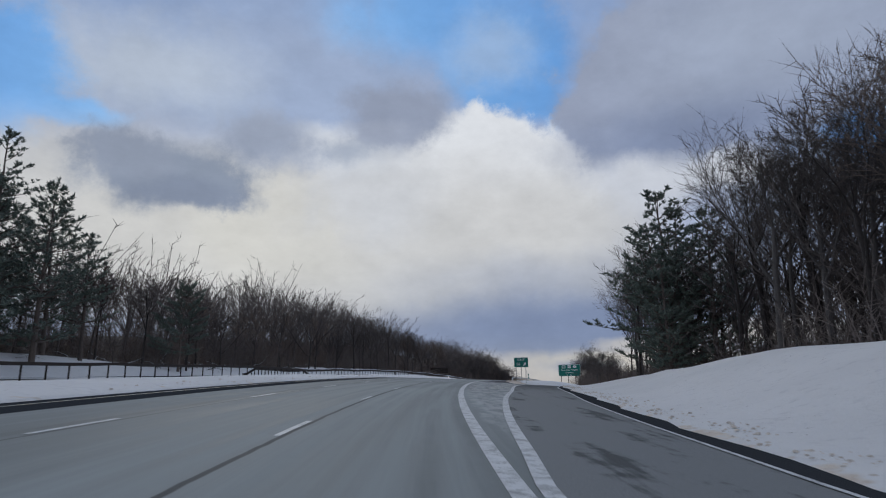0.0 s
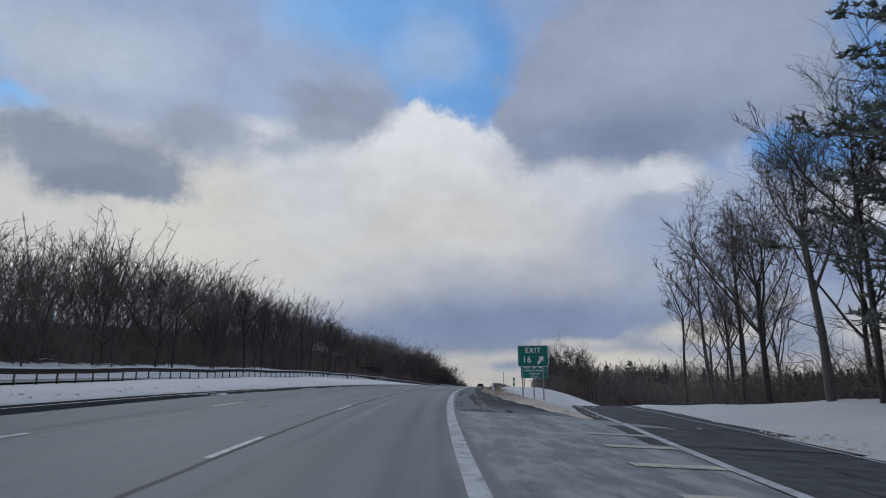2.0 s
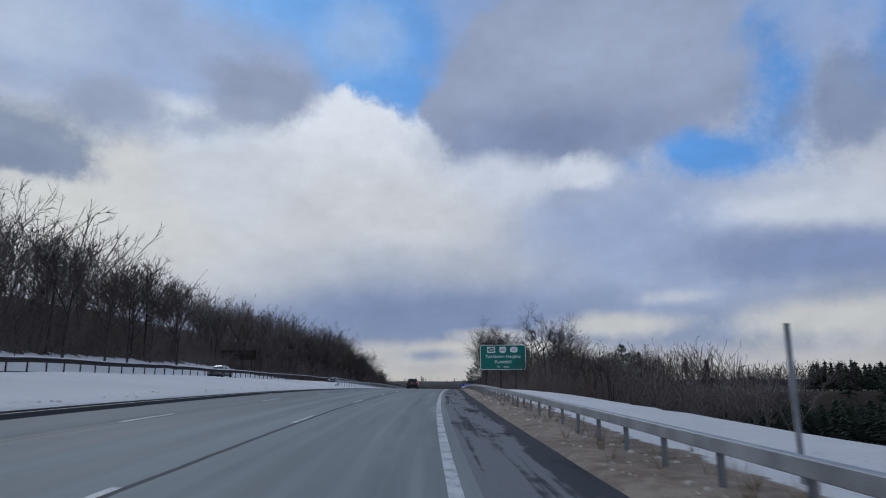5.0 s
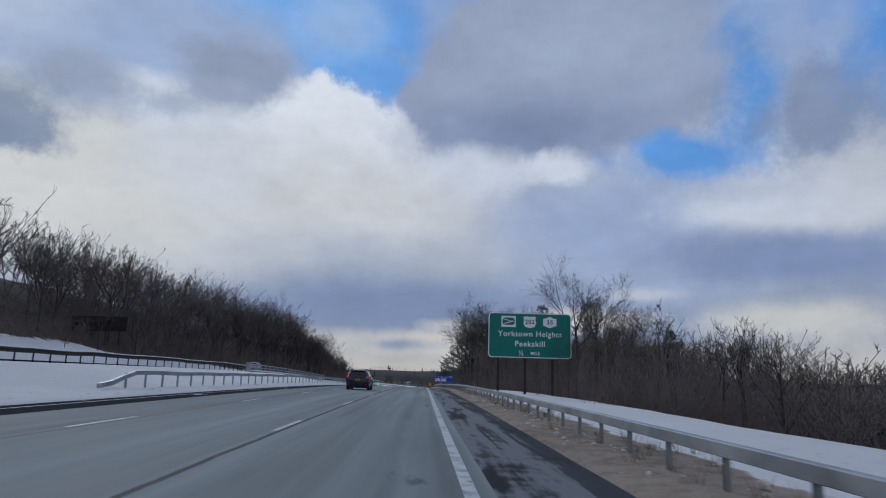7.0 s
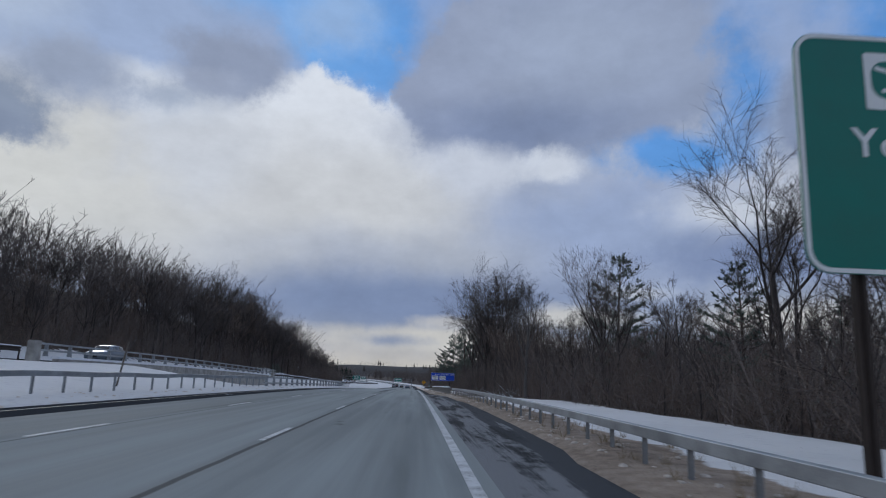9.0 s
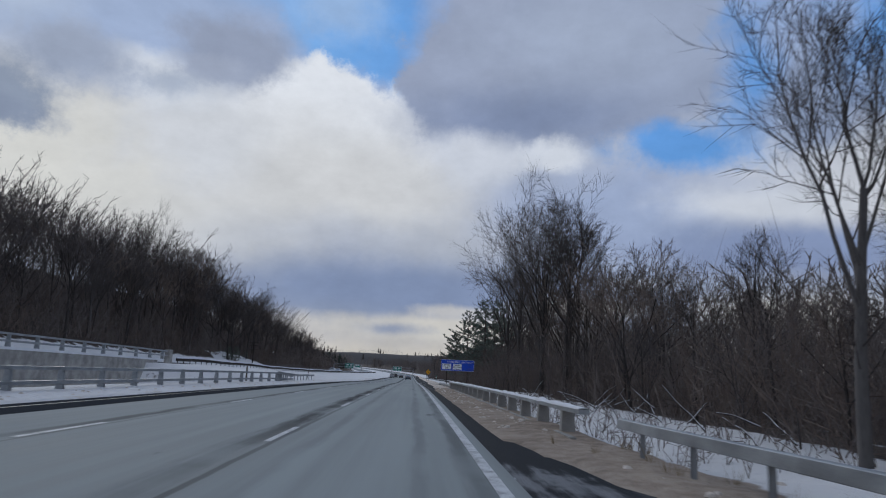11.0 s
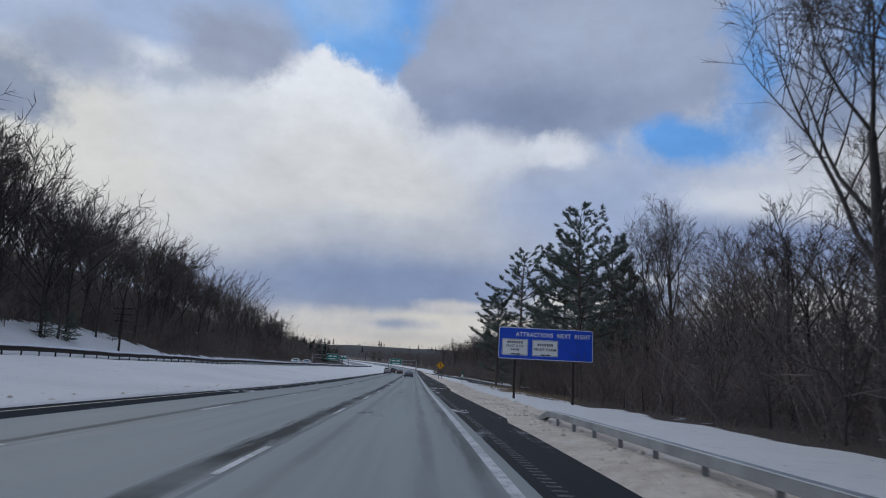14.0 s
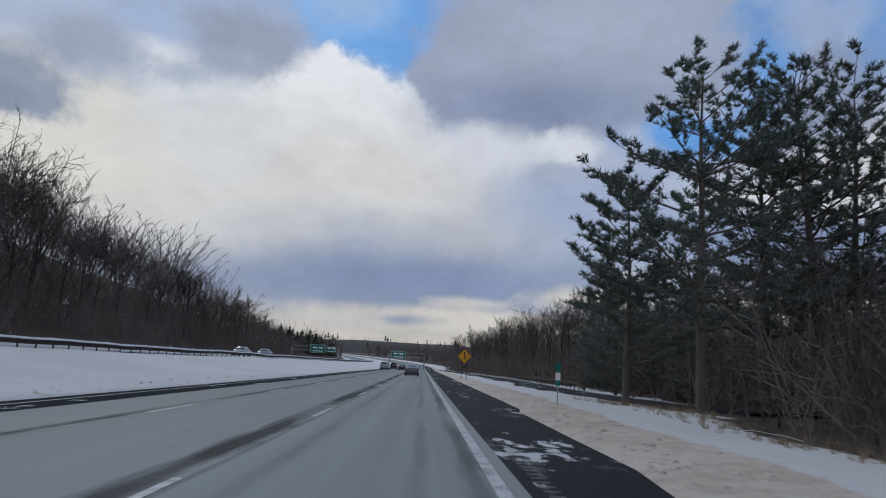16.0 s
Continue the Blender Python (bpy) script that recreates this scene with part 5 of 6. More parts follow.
# saplings along both edges
_s = 230.0
while _s < 520:
    u = (12.8 if _s < 290 else 11 if _s < 352 else 10.4 if _s < 432 else 17.5) + PR.uniform(0, 2.5)
    plant("little", PR.randrange(3), _s, u, PR.uniform(3.5, 7), PR.uniform(0, 360))
    _s += PR.uniform(3.0, 4.6)
_s = 20.0
while _s < 560:
    plant("little", PR.randrange(3), _s, -44.0 - PR.uniform(0, 3), PR.uniform(3, 7), PR.uniform(0, 360))
    _s += PR.uniform(6.0, 8.5)


# ---- undergrowth ----
def thicket_mesh(seed, mat, size=3.2, stems=32, tall=4.2, thin=1.0, twigs=6):
    rng = random.Random(seed)
    w = Wood()
    for _ in range(stems):
        p = Vector((rng.uniform(-size, size), rng.uniform(-size, size), -.2))
        d = Vector((rng.gauss(0, .55), rng.gauss(0, .55), 1)).normalized()
        l = tall * rng.uniform(.2, 1.15)
        w.spike(p, p + d * l, rng.uniform(.025, .042) * thin)
        for _k in range(twigs):
            q = p + d * l * rng.uniform(.15, .9)
            w.spike(q, q + turned(d, radians(rng.uniform(25, 75)), rng.uniform(0, 6.28), rng) * l * rng.uniform(.25, .6), .024 * thin)
    return w.mesh("thicket", mat)


THICKETS = [thicket_mesh(71, BRUSH), thicket_mesh(72, BROWN_TWIG), thicket_mesh(73, BRUSH, tall=5), thicket_mesh(74, BROWN_TWIG, tall=3)]
FINE_THICKETS = [thicket_mesh(81, BRUSH, stems=54, tall=4.4, thin=.6, twigs=6), thicket_mesh(82, BROWN_TWIG, stems=58, tall=3.8, thin=.6, twigs=6), thicket_mesh(83, BRUSH, stems=50, tall=5, thin=.65, twigs=6), thicket_mesh(84, BROWN_TWIG, stems=58, tall=3, thin=.6, twigs=6)]


def thicket(i, s, u, k=1.0):
    ob = new("thicket", (FINE_THICKETS if u > 0 and 222 < s < 450 else THICKETS)[i])
    ob.matrix_basis = stand(s, u, ground_z(s, u), PR.uniform(0, 360)) @ Matrix.Diagonal((1, 1, k, 1))
    tagged(ob, "dense leafless brown undergrowth along the wood's edge", "undergrowth", kind="stuff")


_s = 222.0
while _s < 660:
    lo = 14.5 if _s < 290 else 14 if _s < 352 else 13 if _s < 434 else 18.5 if _s < 490 else merge_u(_s) + 8
    for _k in range(4 if 290 < _s < 434 else 3):
        thicket(PR.randrange(4), _s + PR.uniform(-1, 1), lo + 5.0 * _k + PR.uniform(-.8, 1.5), PR.uniform(1.1, 1.6) if _s < 290 else PR.uniform(1.1, 1.7))
    _s += 4.8
STEMS = thicket_mesh(75, BRUSH, size=2.2, stems=14, tall=1.7, thin=.6)
_s = 297.0
while _s < 346:
    ob, _u = new("brush_stems", STEMS), PR.uniform(5.6, 9.0)
    ob.matrix_basis = stand(_s, _u, ground_z(_s, _u) - .15, PR.uniform(0, 360)) @ Matrix.Diagonal((1, 1, PR.uniform(.7, 1.5), 1))
    tagged(ob, "thin bare stems poking out of the snow", "undergrowth", kind="stuff")
    _s += 1.9
_s = 10.0
while _s < 640:
    for _k in range(4 if 110 < _s < 300 else 3):
        thicket(PR.randrange(4), _s + PR.uniform(-1, 1), -ramp(WOOD_EDGE, _s) - 3.5 - 5.0 * _k + PR.uniform(-1.2, 1.2), .7 if 240 < _s < 279 else PR.uniform(1.1, 1.7) + .45 * _k)
    _s += 4.6
_s = 26.0
while _s < 112:
    for _k in range(2):
        thicket(PR.randrange(4), _s, (ramp(PAVED, _s) if _s < 72 else ramp(EXIT, _s) + 5) + 15.5 + 6 * _k + PR.uniform(-1, 2), PR.uniform(.9, 1.4))
    _s += 5.0


# ---- distant woods ----
def far_wood(name, label, places, mat, seed, pines=0.0, limbs=5, twigs=4, fine=3):
    """Many plain trees in one mesh."""
    rng = random.Random(seed)
    w = Wood()
    for p, h in places:
        if rng.random() < pines:
            w.limb([p, p + Vector((0, 0, h))], [.2, .05], 3)
            for k in range(13):
                z = h * (.18 + .8 * k / 13)
                a = rng.uniform(0, 6.28)
                r = h * .24 * (1.06 - k / 13) ** .6 * rng.uniform(.7, 1.3)
                c = p + Vector((0, 0, z))
                q = Vector((math.cos(a), math.sin(a), .05))
                w.limb([c - q * r + Vector((0, 0, -.05 * h)), c, c + q * r + Vector((0, 0, -.04 * h))], [.12, h * .055, .1], 3)
            continue
        split = p + Vector((rng.gauss(0, .02) * h, rng.gauss(0, .02) * h, h * rng.uniform(.14, .42)))
        w.limb([p, split], [.0085 * h, .006 * h], 3)
        for k in range(limbs):
            a, tilt = 2.4 * k + rng.uniform(-.6, .6), radians(rng.uniform(3, 12) if k == 0 else rng.uniform(16, 46))
            d = Vector((math.cos(a) * math.sin(tilt), math.sin(a) * math.sin(tilt), math.cos(tilt)))
            c = split + Vector((0, 0, -h * .1 * rng.random()))
            e = c + d * ((h * rng.uniform(.7, .98) - (c.z - p.z)) / max(.6, math.cos(tilt)))
            m = c.lerp(e, .5) - Vector((0, 0, .03 * h * math.sin(tilt)))
            w.limb([c, m, e], [.0045 * h, .0035 * h, .03], 3)
            for j in range(twigs):
                f = .15 + .85 * (j + rng.random()) / twigs
                b = c.lerp(m, f * 2) if f < .5 else m.lerp(e, f * 2 - 1)
                q = (d + Vector((rng.gauss(0, .6), rng.gauss(0, .6), rng.gauss(.1, .3)))).normalized()
                l = h * rng.uniform(.1, .2) * (1.2 - .6 * f)
                w.spike(b, b + q * l, .055)
                for _ in range(fine):
                    g = b + q * l * rng.uniform(.25, 1.0)
                    w.spike(g, g + (q + Vector((rng.gauss(0, .7), rng.gauss(0, .7), rng.gauss(.2, .4)))).normalized() * h * rng.uniform(.05, .1), .042)
    return tagged(new(name, w.mesh(name, mat)), label, "distant wood", kind="stuff")


def scatter(n, s0, s1, u0, u1, h0, h1, seed):
    rng = random.Random(seed)
    out = []
    for _ in range(n):
        s, u = rng.uniform(s0, s1), rng.uniform(u0, u1)
        out.append((road(s, u, ground_z(s, u) - .3), rng.uniform(h0, h1)))
    return out


DARK_GREEN = plain("distant_pine", (.02, .034, .022), .9, 0, .4, 8, 0)
far_wood("pine_wood", "dark band of pines beyond the exit lane", scatter(560, 190, 330, 100, 175, 7, 9.5, 3), DARK_GREEN, 3, .95)
far_wood("pine_wood", "dark rounded pines across the median far ahead", scatter(90, 660, 800, -78, -44, 7.5, 10, 12), DARK_GREEN, 12, 1.0)
far_wood("pine_wood", "low dark pines and brush beyond the exit lane", [q for q in scatter(420, 200, 296, 60, 105, 6, 8, 17) if q[0].x > .34 * (q[0].y - 112)], DARK_GREEN, 17, .6)
far_wood("pine_wood", "dark band of pines in the hollow", scatter(240, 110, 200, 70, 170, 7, 10, 4), DARK_GREEN, 4, .7)
far_wood("distant_wood", "leafless wood beyond the exit lane", [q for q in scatter(420, 215, 292, 30, 66, 11, 15, 5) if q[0].x < .34 * (q[0].y - 112)] + scatter(110, 294, 370, 46, 76, 11, 15, 15) + scatter(220, 294, 370, 76, 150, 6.5, 9.5, 16), TWIG, 5)
far_wood("distant_wood", "leafless wood above the snowy bank", scatter(170, 25, 92, 27, 62, 11, 16, 21), BRUSH, 21, 0, 6, 5, 3)
far_wood("distant_wood", "leafless wood climbing the slope across the median", BEHIND, BRUSH, 10, 0, 6, 5, 3)
far_wood("distant_wood", "leafless wood behind the roadside trees", BESIDE, BRUSH, 11, 0, 6, 5, 3)
far_wood("distant_wood", "leafless woods beside the road ahead", scatter(560, 640, 1080, 13, 62, 10, 14, 6), BRUSH, 6, .04, 4, 4, 1)
far_wood("distant_wood", "leafless woods across the median ahead", scatter(520, 640, 1080, -90, -41, 9, 13, 7), BRUSH, 7, .04, 4, 4, 1)
far_wood("distant_wood", "leafless woods deeper in beside the road", scatter(420, 350, 650, 42, 95, 12, 18, 8), TWIG, 8, .05, 4, 4, 1)


def ridge_z(x, y):
    """The wooded ridge that closes the view ahead."""
    return road(1000, 0).z - 14 + 29 * smooth(1120, 1420, y) + 7 * rough(x, y, 170, 3) + 3 * rough(x, y, 45, 6)


def wooded_ridge():
    n, k, vs, fs = 60, 8, [], []
    for i in range(n + 1):
        for j in range(k + 1):
            x, y = -700 + 2000 * i / n, 1090 + 420 * j / k
            vs.append((x, y, ridge_z(x, y)))
    for i in range(n):
        for j in range(k):
            a = i * (k + 1) + j
            fs.append((a, a + k + 1, a + k + 2, a + 1))
    tagged(new("wooded_ridge", mesh_of("wooded_ridge", vs, fs, RIDGE, smoothed=True)), "dark wooded ridge closing the valley ahead", "hill", kind="structure")
    far_wood("ridge_wood", "leafless woods and pines on the distant ridge", [(Vector((x, y, ridge_z(x, y) - .5)), PR.uniform(6, 11)) for x, y in [(PR.uniform(-420, 820), PR.uniform(1100, 1480)) for _ in range(1900)]], BARK, 9, .12, 2, 2, 0)


RIDGE = plain("leafless_slope", (.03, .029, .032), .95, 0, .5, 40, 0)
wooded_ridge()


# ---- fallen and hanging branches ----
def fallen_branch(s, u, z, length, turn, lift, seed):
    rng = random.Random(seed)
    w, c = Wood(), Wood()
    pts, rad, _e = stem(Vector((0, 0, 0)), Vector((math.cos(turn), math.sin(turn), lift)).normalized(), length, .012 + .009 * length, .009, 6, .18, -.02, rng)
    w.limb(pts, rad, 5)
    c.limb([p + Vector((0, 0, .02 + r)) for p, r in zip(pts, rad)], [r * .8 for r in rad], 4)
    for k in range(5):
        i = rng.randrange(1, 5)
        a, b, _e = stem(pts[i], turned((pts[i + 1] - pts[i]).normalized(), radians(45), rng.uniform(0, 6.28), rng), length * .35, .014, .007, 3, .2, 0, rng)
        w.limb(a, b, 3)
    t = thing("fallen_branch", stand(s, u, z), "bare fallen branch lined with snow", "branch", "fallen branches")
    child("wood", w.mesh("wood", BARK), t)
    child("snow", c.mesh("snow", CAP), t, "thin line of snow")


for _i, (_s, _u, _z, _l, _t, _v) in enumerate(((318, 8.5, -1.5, 3, 2.6, .1), (308, 10.5, -.2, 3, .2, .5), (313, 11, .2, 3.2, 2.4, .6), (316, 10, -.6, 2.6, 1.9, .8), (321, 11.5, 0, 3.4, .6, .4), (326, 11, -.4, 3, 2.7, .6), (303, 11, .1, 3, 2.9, .5), (330, 10, -1.5, 3, 2.2, .15), (402, 8.4, -.3, 3, 2.7, .15),
                                               (412, 8.2, -.25, 2.6, .3, .12), (427, 9.2, -.3, 3, 2.9, .2))):
    fallen_branch(_s, _u, max(_z, ground_z(_s, _u) + .05), _l * .5, _t, _v, 90 + _i)


# snow-lined deadfall across the median and behind the bridge railing
BR = random.Random(19)
for _i in range(22):
    _s, _u = BR.uniform(46, 130), -44.0 - BR.uniform(0, 4.5)
    fallen_branch(_s, _u, ground_z(_s, _u) + .05, BR.uniform(2.2, 4.2), BR.uniform(0, 6.28), BR.uniform(.25, .8), 200 + _i)
for _i in range(20):
    _s, _u = BR.uniform(300, 345), BR.uniform(9.0, 13.0)
    fallen_branch(_s, _u, ground_z(_s, _u) + .05, BR.uniform(1.4, 2.8), BR.uniform(0, 6.28), BR.uniform(.2, .9), 240 + _i)


# brush under the trees beside the falling exit lane
for _i in range(22):
    thicket(_i % 4, 82 + 2.3 * _i, 24.5 + .06 * _i + BR.uniform(-1.5, 4.5), BR.uniform(.8, 1.3))


# ---- vehicles ----
def paint(name, c, rough=.3, metal=.4):
    m, g, b = material(name, rough, metal)
    p = g.node("ShaderNodeTexCoord").outputs["Object"]
    x, y, z = g.split(p)
    grime = g.math("MULTIPLY", g.ramp(z, .95, .25), g.ramp(g.noise(p, 3.0, 5), .3, .75))
    g.link(g.mix(g.math("MULTIPLY", grime, .18), c, (.16, .16, .16)), b.inputs["Base Color"])
    g.put(b.inputs["Roughness"], g.ramp(grime, 0.0, 1.0, rough, .8))
    b.inputs["Coat Weight"].default_value = .4
    return m


NAVY, SILVER, PEARL, CHARCOAL, SLATE = paint("navy_paint", (.006, .009, .02), .22, .2), paint("silver_paint", (.3, .32, .34)), paint("white_paint", (.62, .63, .64)), paint("charcoal_paint", (.05, .053, .06)), paint("slate_paint", (.13, .16, .2))
GLASS = plain("tinted_glass", (.012, .014, .017), .05, 0, .1, 3, 0, .1)
TYRE, RIM, TRIM = plain("tyre_rubber", (.02, .02, .021), .9), plain("alloy_rim", (.3, .31, .32), .4, .8), plain("black_trim", (.018, .018, .02), .6)
PLATE = plain("gold_plate", (.62, .27, .03), .5, 0, .1, 3, 0)


def lamp(name, c, power):
    m, g, b = material(name, .25)
    b.inputs["Base Color"].default_value = (*c, 1)
    b.inputs["Emission Color"].default_value = (*c, 1)
    b.inputs["Emission Strength"].default_value = power
    return m


BRAKE, TAIL, HEAD_ON, CLEAR = lamp("brake_lamp", (.75, .012, .012), .45), lamp("tail_lamp", (.5, .012, .01), .12), lamp("headlamp", (1, .95, .8), 6.0), plain("clear_lens", (.3, .3, .31), .2, 0, .1, 3, 0)

# stations from the rear: y, sill, top, half width at the waist, half width of the top
HATCH = ((0, .42, .80, .76, .68), (.04, .33, .98, .84, .78), (.11, .29, 1.06, .87, .79), (.18, .26, 1.14, .875, .74), (.40, .22, 1.45, .875, .63), (.68, .2, 1.51, .875, .61), (1.35, .2, 1.54, .875, .61), (2.05, .2, 1.53, .875, .61),
         (2.6, .2, 1.44, .875, .63), (2.95, .2, 1.27, .875, .67), (3.35, .2, 1.06, .875, .75), (3.85, .22, .96, .86, .73), (4.2, .28, .84, .8, .68), (4.4, .36, .7, .68, .58))
SEDAN = ((0, .42, .85, .74, .68), (.06, .33, 1.0, .84, .74), (.25, .28, 1.06, .88, .74), (.75, .24, 1.09, .9, .72), (.95, .22, 1.16, .9, .69), (1.5, .2, 1.4, .9, .60), (2.0, .2, 1.46, .9, .58), (2.6, .2, 1.44, .9, .59),
         (3.05, .2, 1.32, .9, .62), (3.4, .2, 1.14, .9, .68), (3.7, .2, 1.0, .9, .76), (4.2, .22, .93, .89, .74), (4.6, .28, .8, .83, .7), (4.8, .36, .66, .7, .6))
SUV = ((0, .5, .95, .78, .72), (.05, .4, 1.1, .88, .8), (.14, .35, 1.2, .92, .8), (.28, .32, 1.34, .93, .74), (.5, .28, 1.62, .93, .68), (.75, .26, 1.69, .93, .66), (1.5, .25, 1.72, .93, .66), (2.2, .25, 1.71, .93, .66),
       (2.75, .25, 1.6, .93, .68), (3.1, .25, 1.4, .93, .72), (3.45, .25, 1.18, .93, .8), (4.0, .27, 1.08, .92, .78), (4.4, .33, .95, .86, .74), (4.6, .42, .8, .74, .64))


def car_ring(st, belt):
    y, zb, zt, wb, wt = st
    zm = min(belt, zt - .1)
    half = [(wb * .86, zb), (wb * .985, zb + .1), (wb, zb + (zm - zb) * .55), (wb * .985, zm), (wt + .015, zt - .05), (wt * .86, zt), (wt * .4, zt + .012)]
    return [Vector((x, y, z)) for x, z in half] + [Vector((-x, y, z)) for x, z in reversed(half)]


def car(model, colour, m, label, lit="tail", belt=.98, rails=False, category="car", glass=(3, 4, 8, 10)):
    """A parked vehicle with its rear at the origin, heading along y. lit: brake, tail or head."""
    t = thing("car", m, label, category, "vehicles")
    rings = [car_ring(st, belt) for st in model]
    fine = [rings[0]]
    for a, b in zip(rings, rings[1:]):
        fine += [[p.lerp(q, .5) for p, q in zip(a, b)], b]
    k = len(rings[0])
    vs = [v for r in fine for v in r]
    fs = [(i * k + j, i * k + (j + 1) % k, (i + 1) * k + (j + 1) % k, (i + 1) * k + j) for i in range(len(fine) - 1) for j in range(k)]
    fs += [tuple(range(k))[::-1], tuple(range((len(fine) - 1) * k, len(fine) * k))]
    me = mesh_of("body", vs, fs, colour, smoothed=True)
    body = child("body", me, t)
    length, wide, top = model[-1][0], model[6][3], model[6][2]

    def pane(name, rows, cols, inset):
        """Glass laid just over the body between two stations and two ring points, bowed as the body is."""
        (a, b), (c, d) = rows, cols
        run = list(range(c, d + 1)) if d > c else list(range(c, d - 1, -1))
        q = [rings[a][i] for i in run] + [rings[b][i] for i in reversed(run)]
        n = len(q)
        mid = sum(q, Vector()) / n
        nrm = (q[n // 2 - 1] - q[0]).cross(q[-1] - q[0]).normalized()
        if nrm.dot(mid - Vector((0, length / 2, .6))) < 0:
            nrm = -nrm
        q = [mid + (p - mid) * inset for p in q]
        v = [p + nrm * .014 for p in q] + [p - nrm * .02 for p in q]
        h = n // 2
        f = [(i, i + 1, n - 2 - i, n - 1 - i) for i in range(h - 1)]
        f += [tuple(n + i for i in reversed(w)) for w in f] + [(i, n + i, n + (i + 1) % n, (i + 1) % n) for i in range(n)]
        child(name, mesh_of(name, v, f, GLASS), t)
    r0, r1, w0, w1 = glass
    pane("rear_window", (r0, r1), (4, 9), .93)
    pane("windshield", (w0, w1), (4, 9), .94)
    for side in ((3, 4), (10, 9)):
        pane("side_window", (r1, r1 + 2), side, .84)
        pane("side_window", (r1 + 2, w0), side, .84)
    for y in (.82, length - .9):
        for x in (-1, 1):
            bm = bmesh.new()
            bmesh.ops.create_cone(bm, cap_ends=True, segments=28, radius1=.325, radius2=.325, depth=.22, matrix=Matrix.Translation((x * (wide - .095), y, .325)) @ Matrix.Rotation(radians(90), 4, "Y"))
            bmesh.ops.bevel(bm, geom=[e for e in bm.edges if len(e.link_faces) == 2 and any(len(f.verts) > 4 for f in e.link_faces)], offset=.03, segments=2, affect="EDGES")
            tyre = child("tyre", bm_mesh("tyre", bm, TYRE, False), t)
            child("rim", bm_mesh("rim", rod(.2, .17, .03, n=20), RIM), tyre, "", Matrix.Translation((x * (wide + .012), y, .325)) @ Matrix.Rotation(radians(90 * x), 4, "Y") @ Matrix.Translation((0, 0, -.01)))
            bm = bmesh.new()
            n = 14
            ring = []
            for i in range(n + 1):
                a = math.pi * i / n
                ring.append([bm.verts.new((x * (wide + o), y + math.cos(a) * r, .3 + math.sin(a) * r)) for o, r in ((.006, .355), (.012, .40), (-.06, .40), (-.06, .355))])
            for i in range(n):
                for j in range(4):
                    bm.faces.new((ring[i][j], ring[i][(j + 1) % 4], ring[i + 1][(j + 1) % 4], ring[i + 1][j]))
            child("wheel_arch", bm_mesh("wheel_arch", bm, TRIM), t)
    zl = belt - .12
    lampm = BRAKE if lit == "brake" else TAIL
    for x in (-1, 1):
        lm = child("tail_light", bm_mesh("tail_light", box(.21, .22, .15, (x * (wide - .115), .11, zl + .02), .04), lampm), t, "red tail light")
        child("reverse_lens", bm_mesh("reverse_lens", box(.07, .02, .06, (x * (wide - .2), .0, zl + .055), .008), CLEAR), lm)
        child("reflector", bm_mesh("reflector", box(.16, .03, .05, (x * (wide - .2), .012, .42), .01), TAIL), t)
        child("mirror", bm_mesh("mirror", box(.2, .1, .14, (x * (wide + .08), length * .635, belt + .02), .03), colour), t)
        child("headlight", bm_mesh("headlight", box(.3, .14, .15, (x * (wide - .24), length - .13, .66), .04), HEAD_ON if lit == "head" else CLEAR), t)
        if rails:
            child("roof_rail", bm_mesh("roof_rail", box(.045, 1.5, .035, (x * .56, 1.35, top + .05), .012), TRIM), t)
            for y in (.65, 2.05):
                child("rail_foot", bm_mesh("rail_foot", box(.05, .1, .07, (x * .56, y, top - .01), .01), TRIM), t)
    plate_ob = child("number_plate", bm_mesh("number_plate", box(.31, .02, .155, (0, -.006, zl - .15), .006), PLATE), t, "gold number plate")
    child("plate_bar", bm_mesh("plate_bar", box(.22, .006, .05, (0, -.018, zl - .10)), BLACK), plate_ob)
    child("rear_bumper", bm_mesh("rear_bumper", box(wide * 1.66, .16, .2, (0, .09, .36), .05), colour), t)
    child("bumper_sill", bm_mesh("bumper_sill", box(wide * 1.5, .14, .1, (0, .14, .27), .02), TRIM), t)
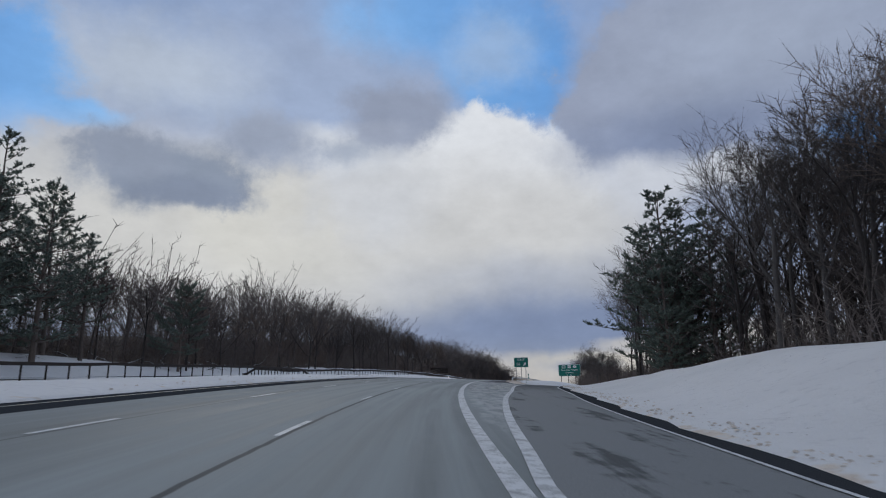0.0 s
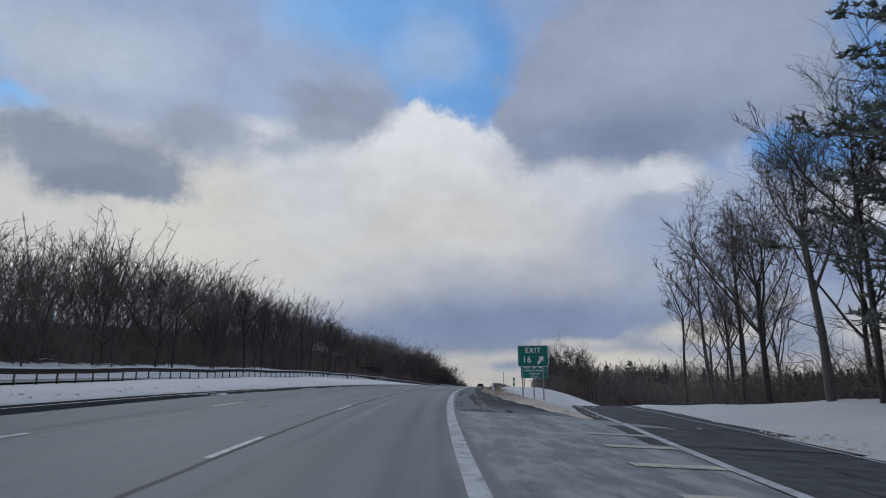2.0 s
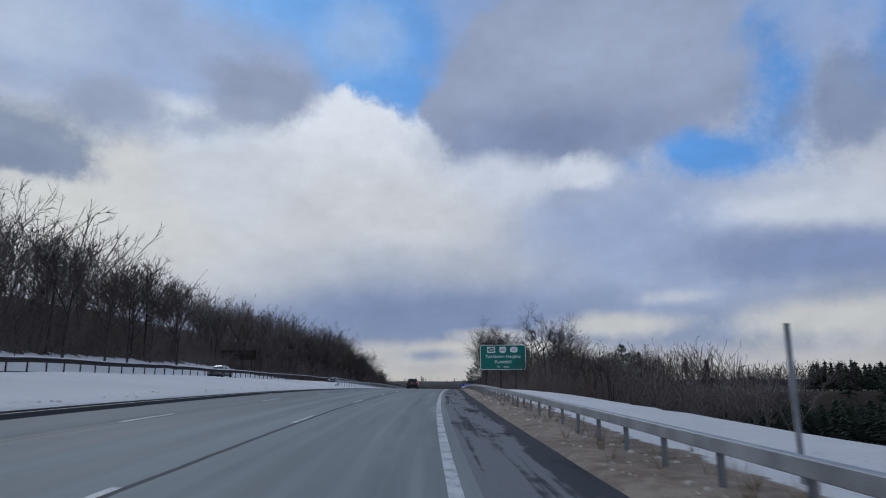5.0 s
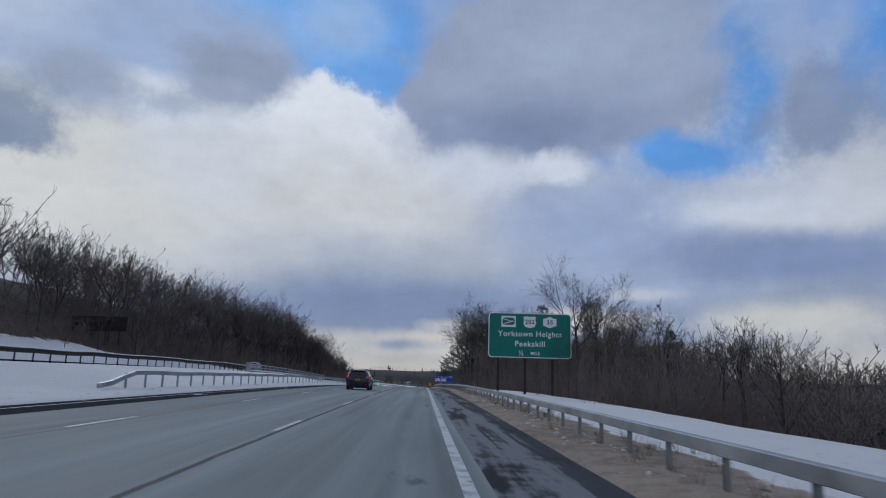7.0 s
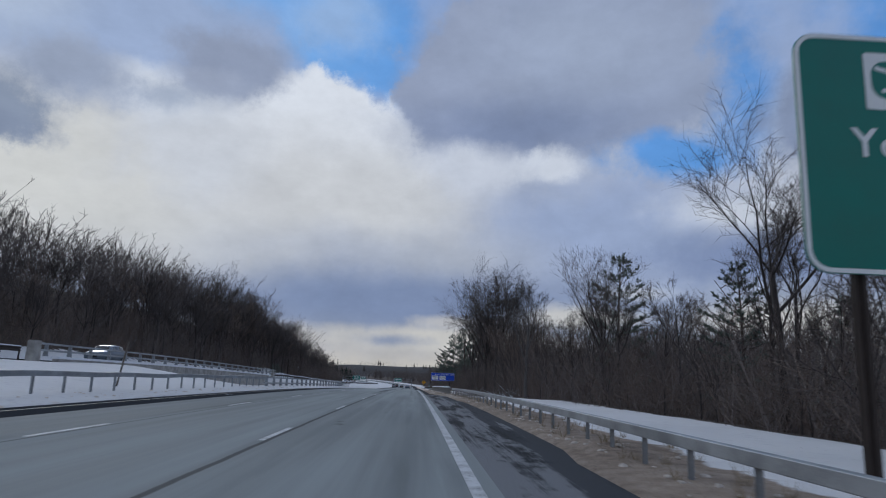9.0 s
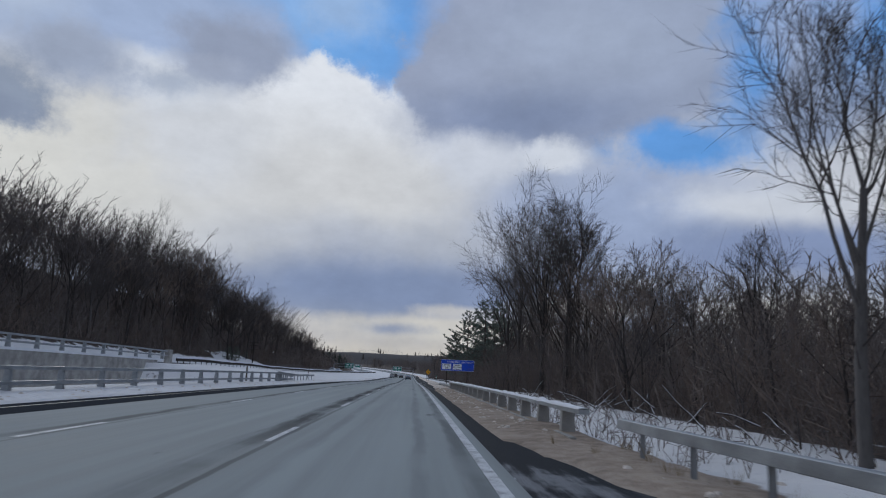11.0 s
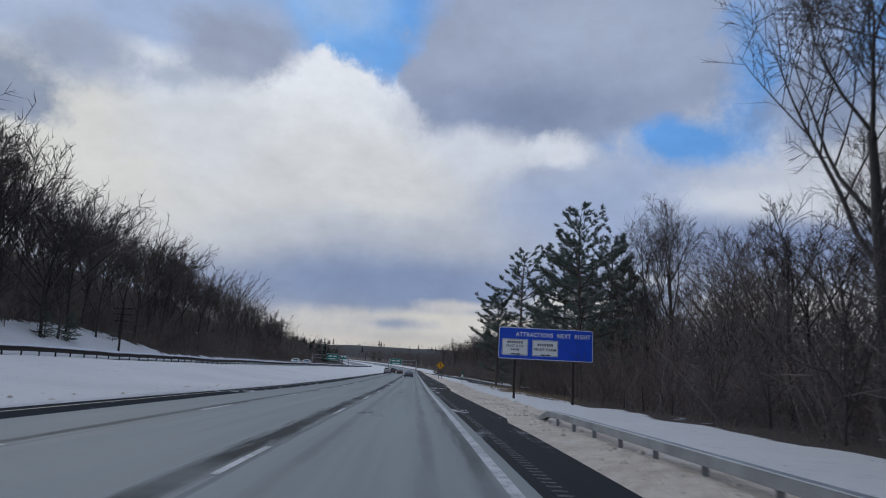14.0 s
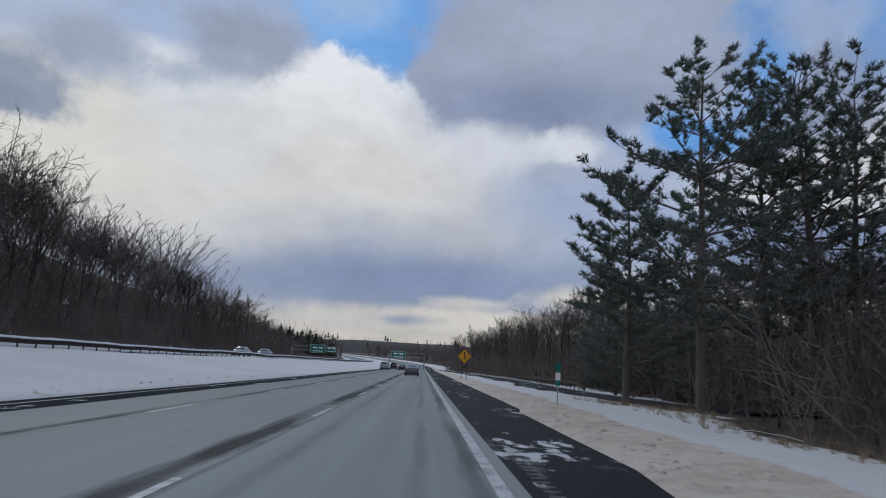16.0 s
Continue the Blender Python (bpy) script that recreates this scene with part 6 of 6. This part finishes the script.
    child("boot_strip", bm_mesh("boot_strip", box(.85, .03, .045, (0, .03, zl + .08), .01), TRIM), t)
    child("front_grille", bm_mesh("front_grille", box(.8, .06, .2, (0, length - .02, .5), .03), TRIM), t)
    child("underbody", bm_mesh("underbody", box(wide * 1.7, length - .5, .14, (0, length / 2, .16)), TRIM), t)
    if model is not SEDAN:
        child("rear_spoiler", bm_mesh("rear_spoiler", box(1.1, .22, .035, (0, model[4][0] - .02, model[4][2] + .02), .012), colour), t)
        child("rear_wiper", bm_mesh("rear_wiper", box(.4, .015, .02, (.05, model[3][0] - .03, model[3][2] + .03)), TRIM), t)
    return t


def parked(s, u, z=0.0, back=False):
    m = stand(s, u, z)
    g = math.atan(math.tan(radians(ramp(GRADE, s + 2))))
    return m @ Matrix.Rotation(g, 4, "X") @ (Matrix.Rotation(math.pi, 4, "Z") if back else Matrix())


car(HATCH, NAVY, parked(231.5, -5.6), "dark navy hatchback with roof rails and lit brake lights", "brake", rails=True)
car(SEDAN, SLATE, parked(493, -2.3), "slate grey sedan driving ahead on salted asphalt", "tail", glass=(4, 6, 8, 10))
car(SUV, SILVER, parked(551, -9.2), "silver sport utility vehicle far ahead", "tail", belt=1.1, rails=True)
car(SEDAN, CHARCOAL, parked(562, -5.6), "charcoal sedan far ahead", "tail", glass=(4, 6, 8, 10))
car(SUV, CHARCOAL, parked(584, -8.6), "dark sport utility vehicle far ahead", "tail", belt=1.1)
car(SEDAN, SILVER, parked(514, -29, ramp(FAR_Z, 514) + .03, True), "silver sedan facing this way on the opposite carriageway", "tail", glass=(4, 6, 8, 10))
car(SEDAN, SLATE, parked(527, -28.6, ramp(FAR_Z, 527) + .03, True), "slate sedan facing this way behind the dark guard rail", "tail", glass=(4, 6, 8, 10))
car(SUV, SLATE, parked(294, -29, ramp(FAR_Z, 294) + .03, True), "slate vehicle on the opposite bridge behind its railing", "tail", belt=1.1)
car(SEDAN, SILVER, parked(214, -28.5, ramp(FAR_Z, 214) + .03, True), "silver sedan with lit headlights on the opposite carriageway", "head", glass=(4, 6, 8, 10))
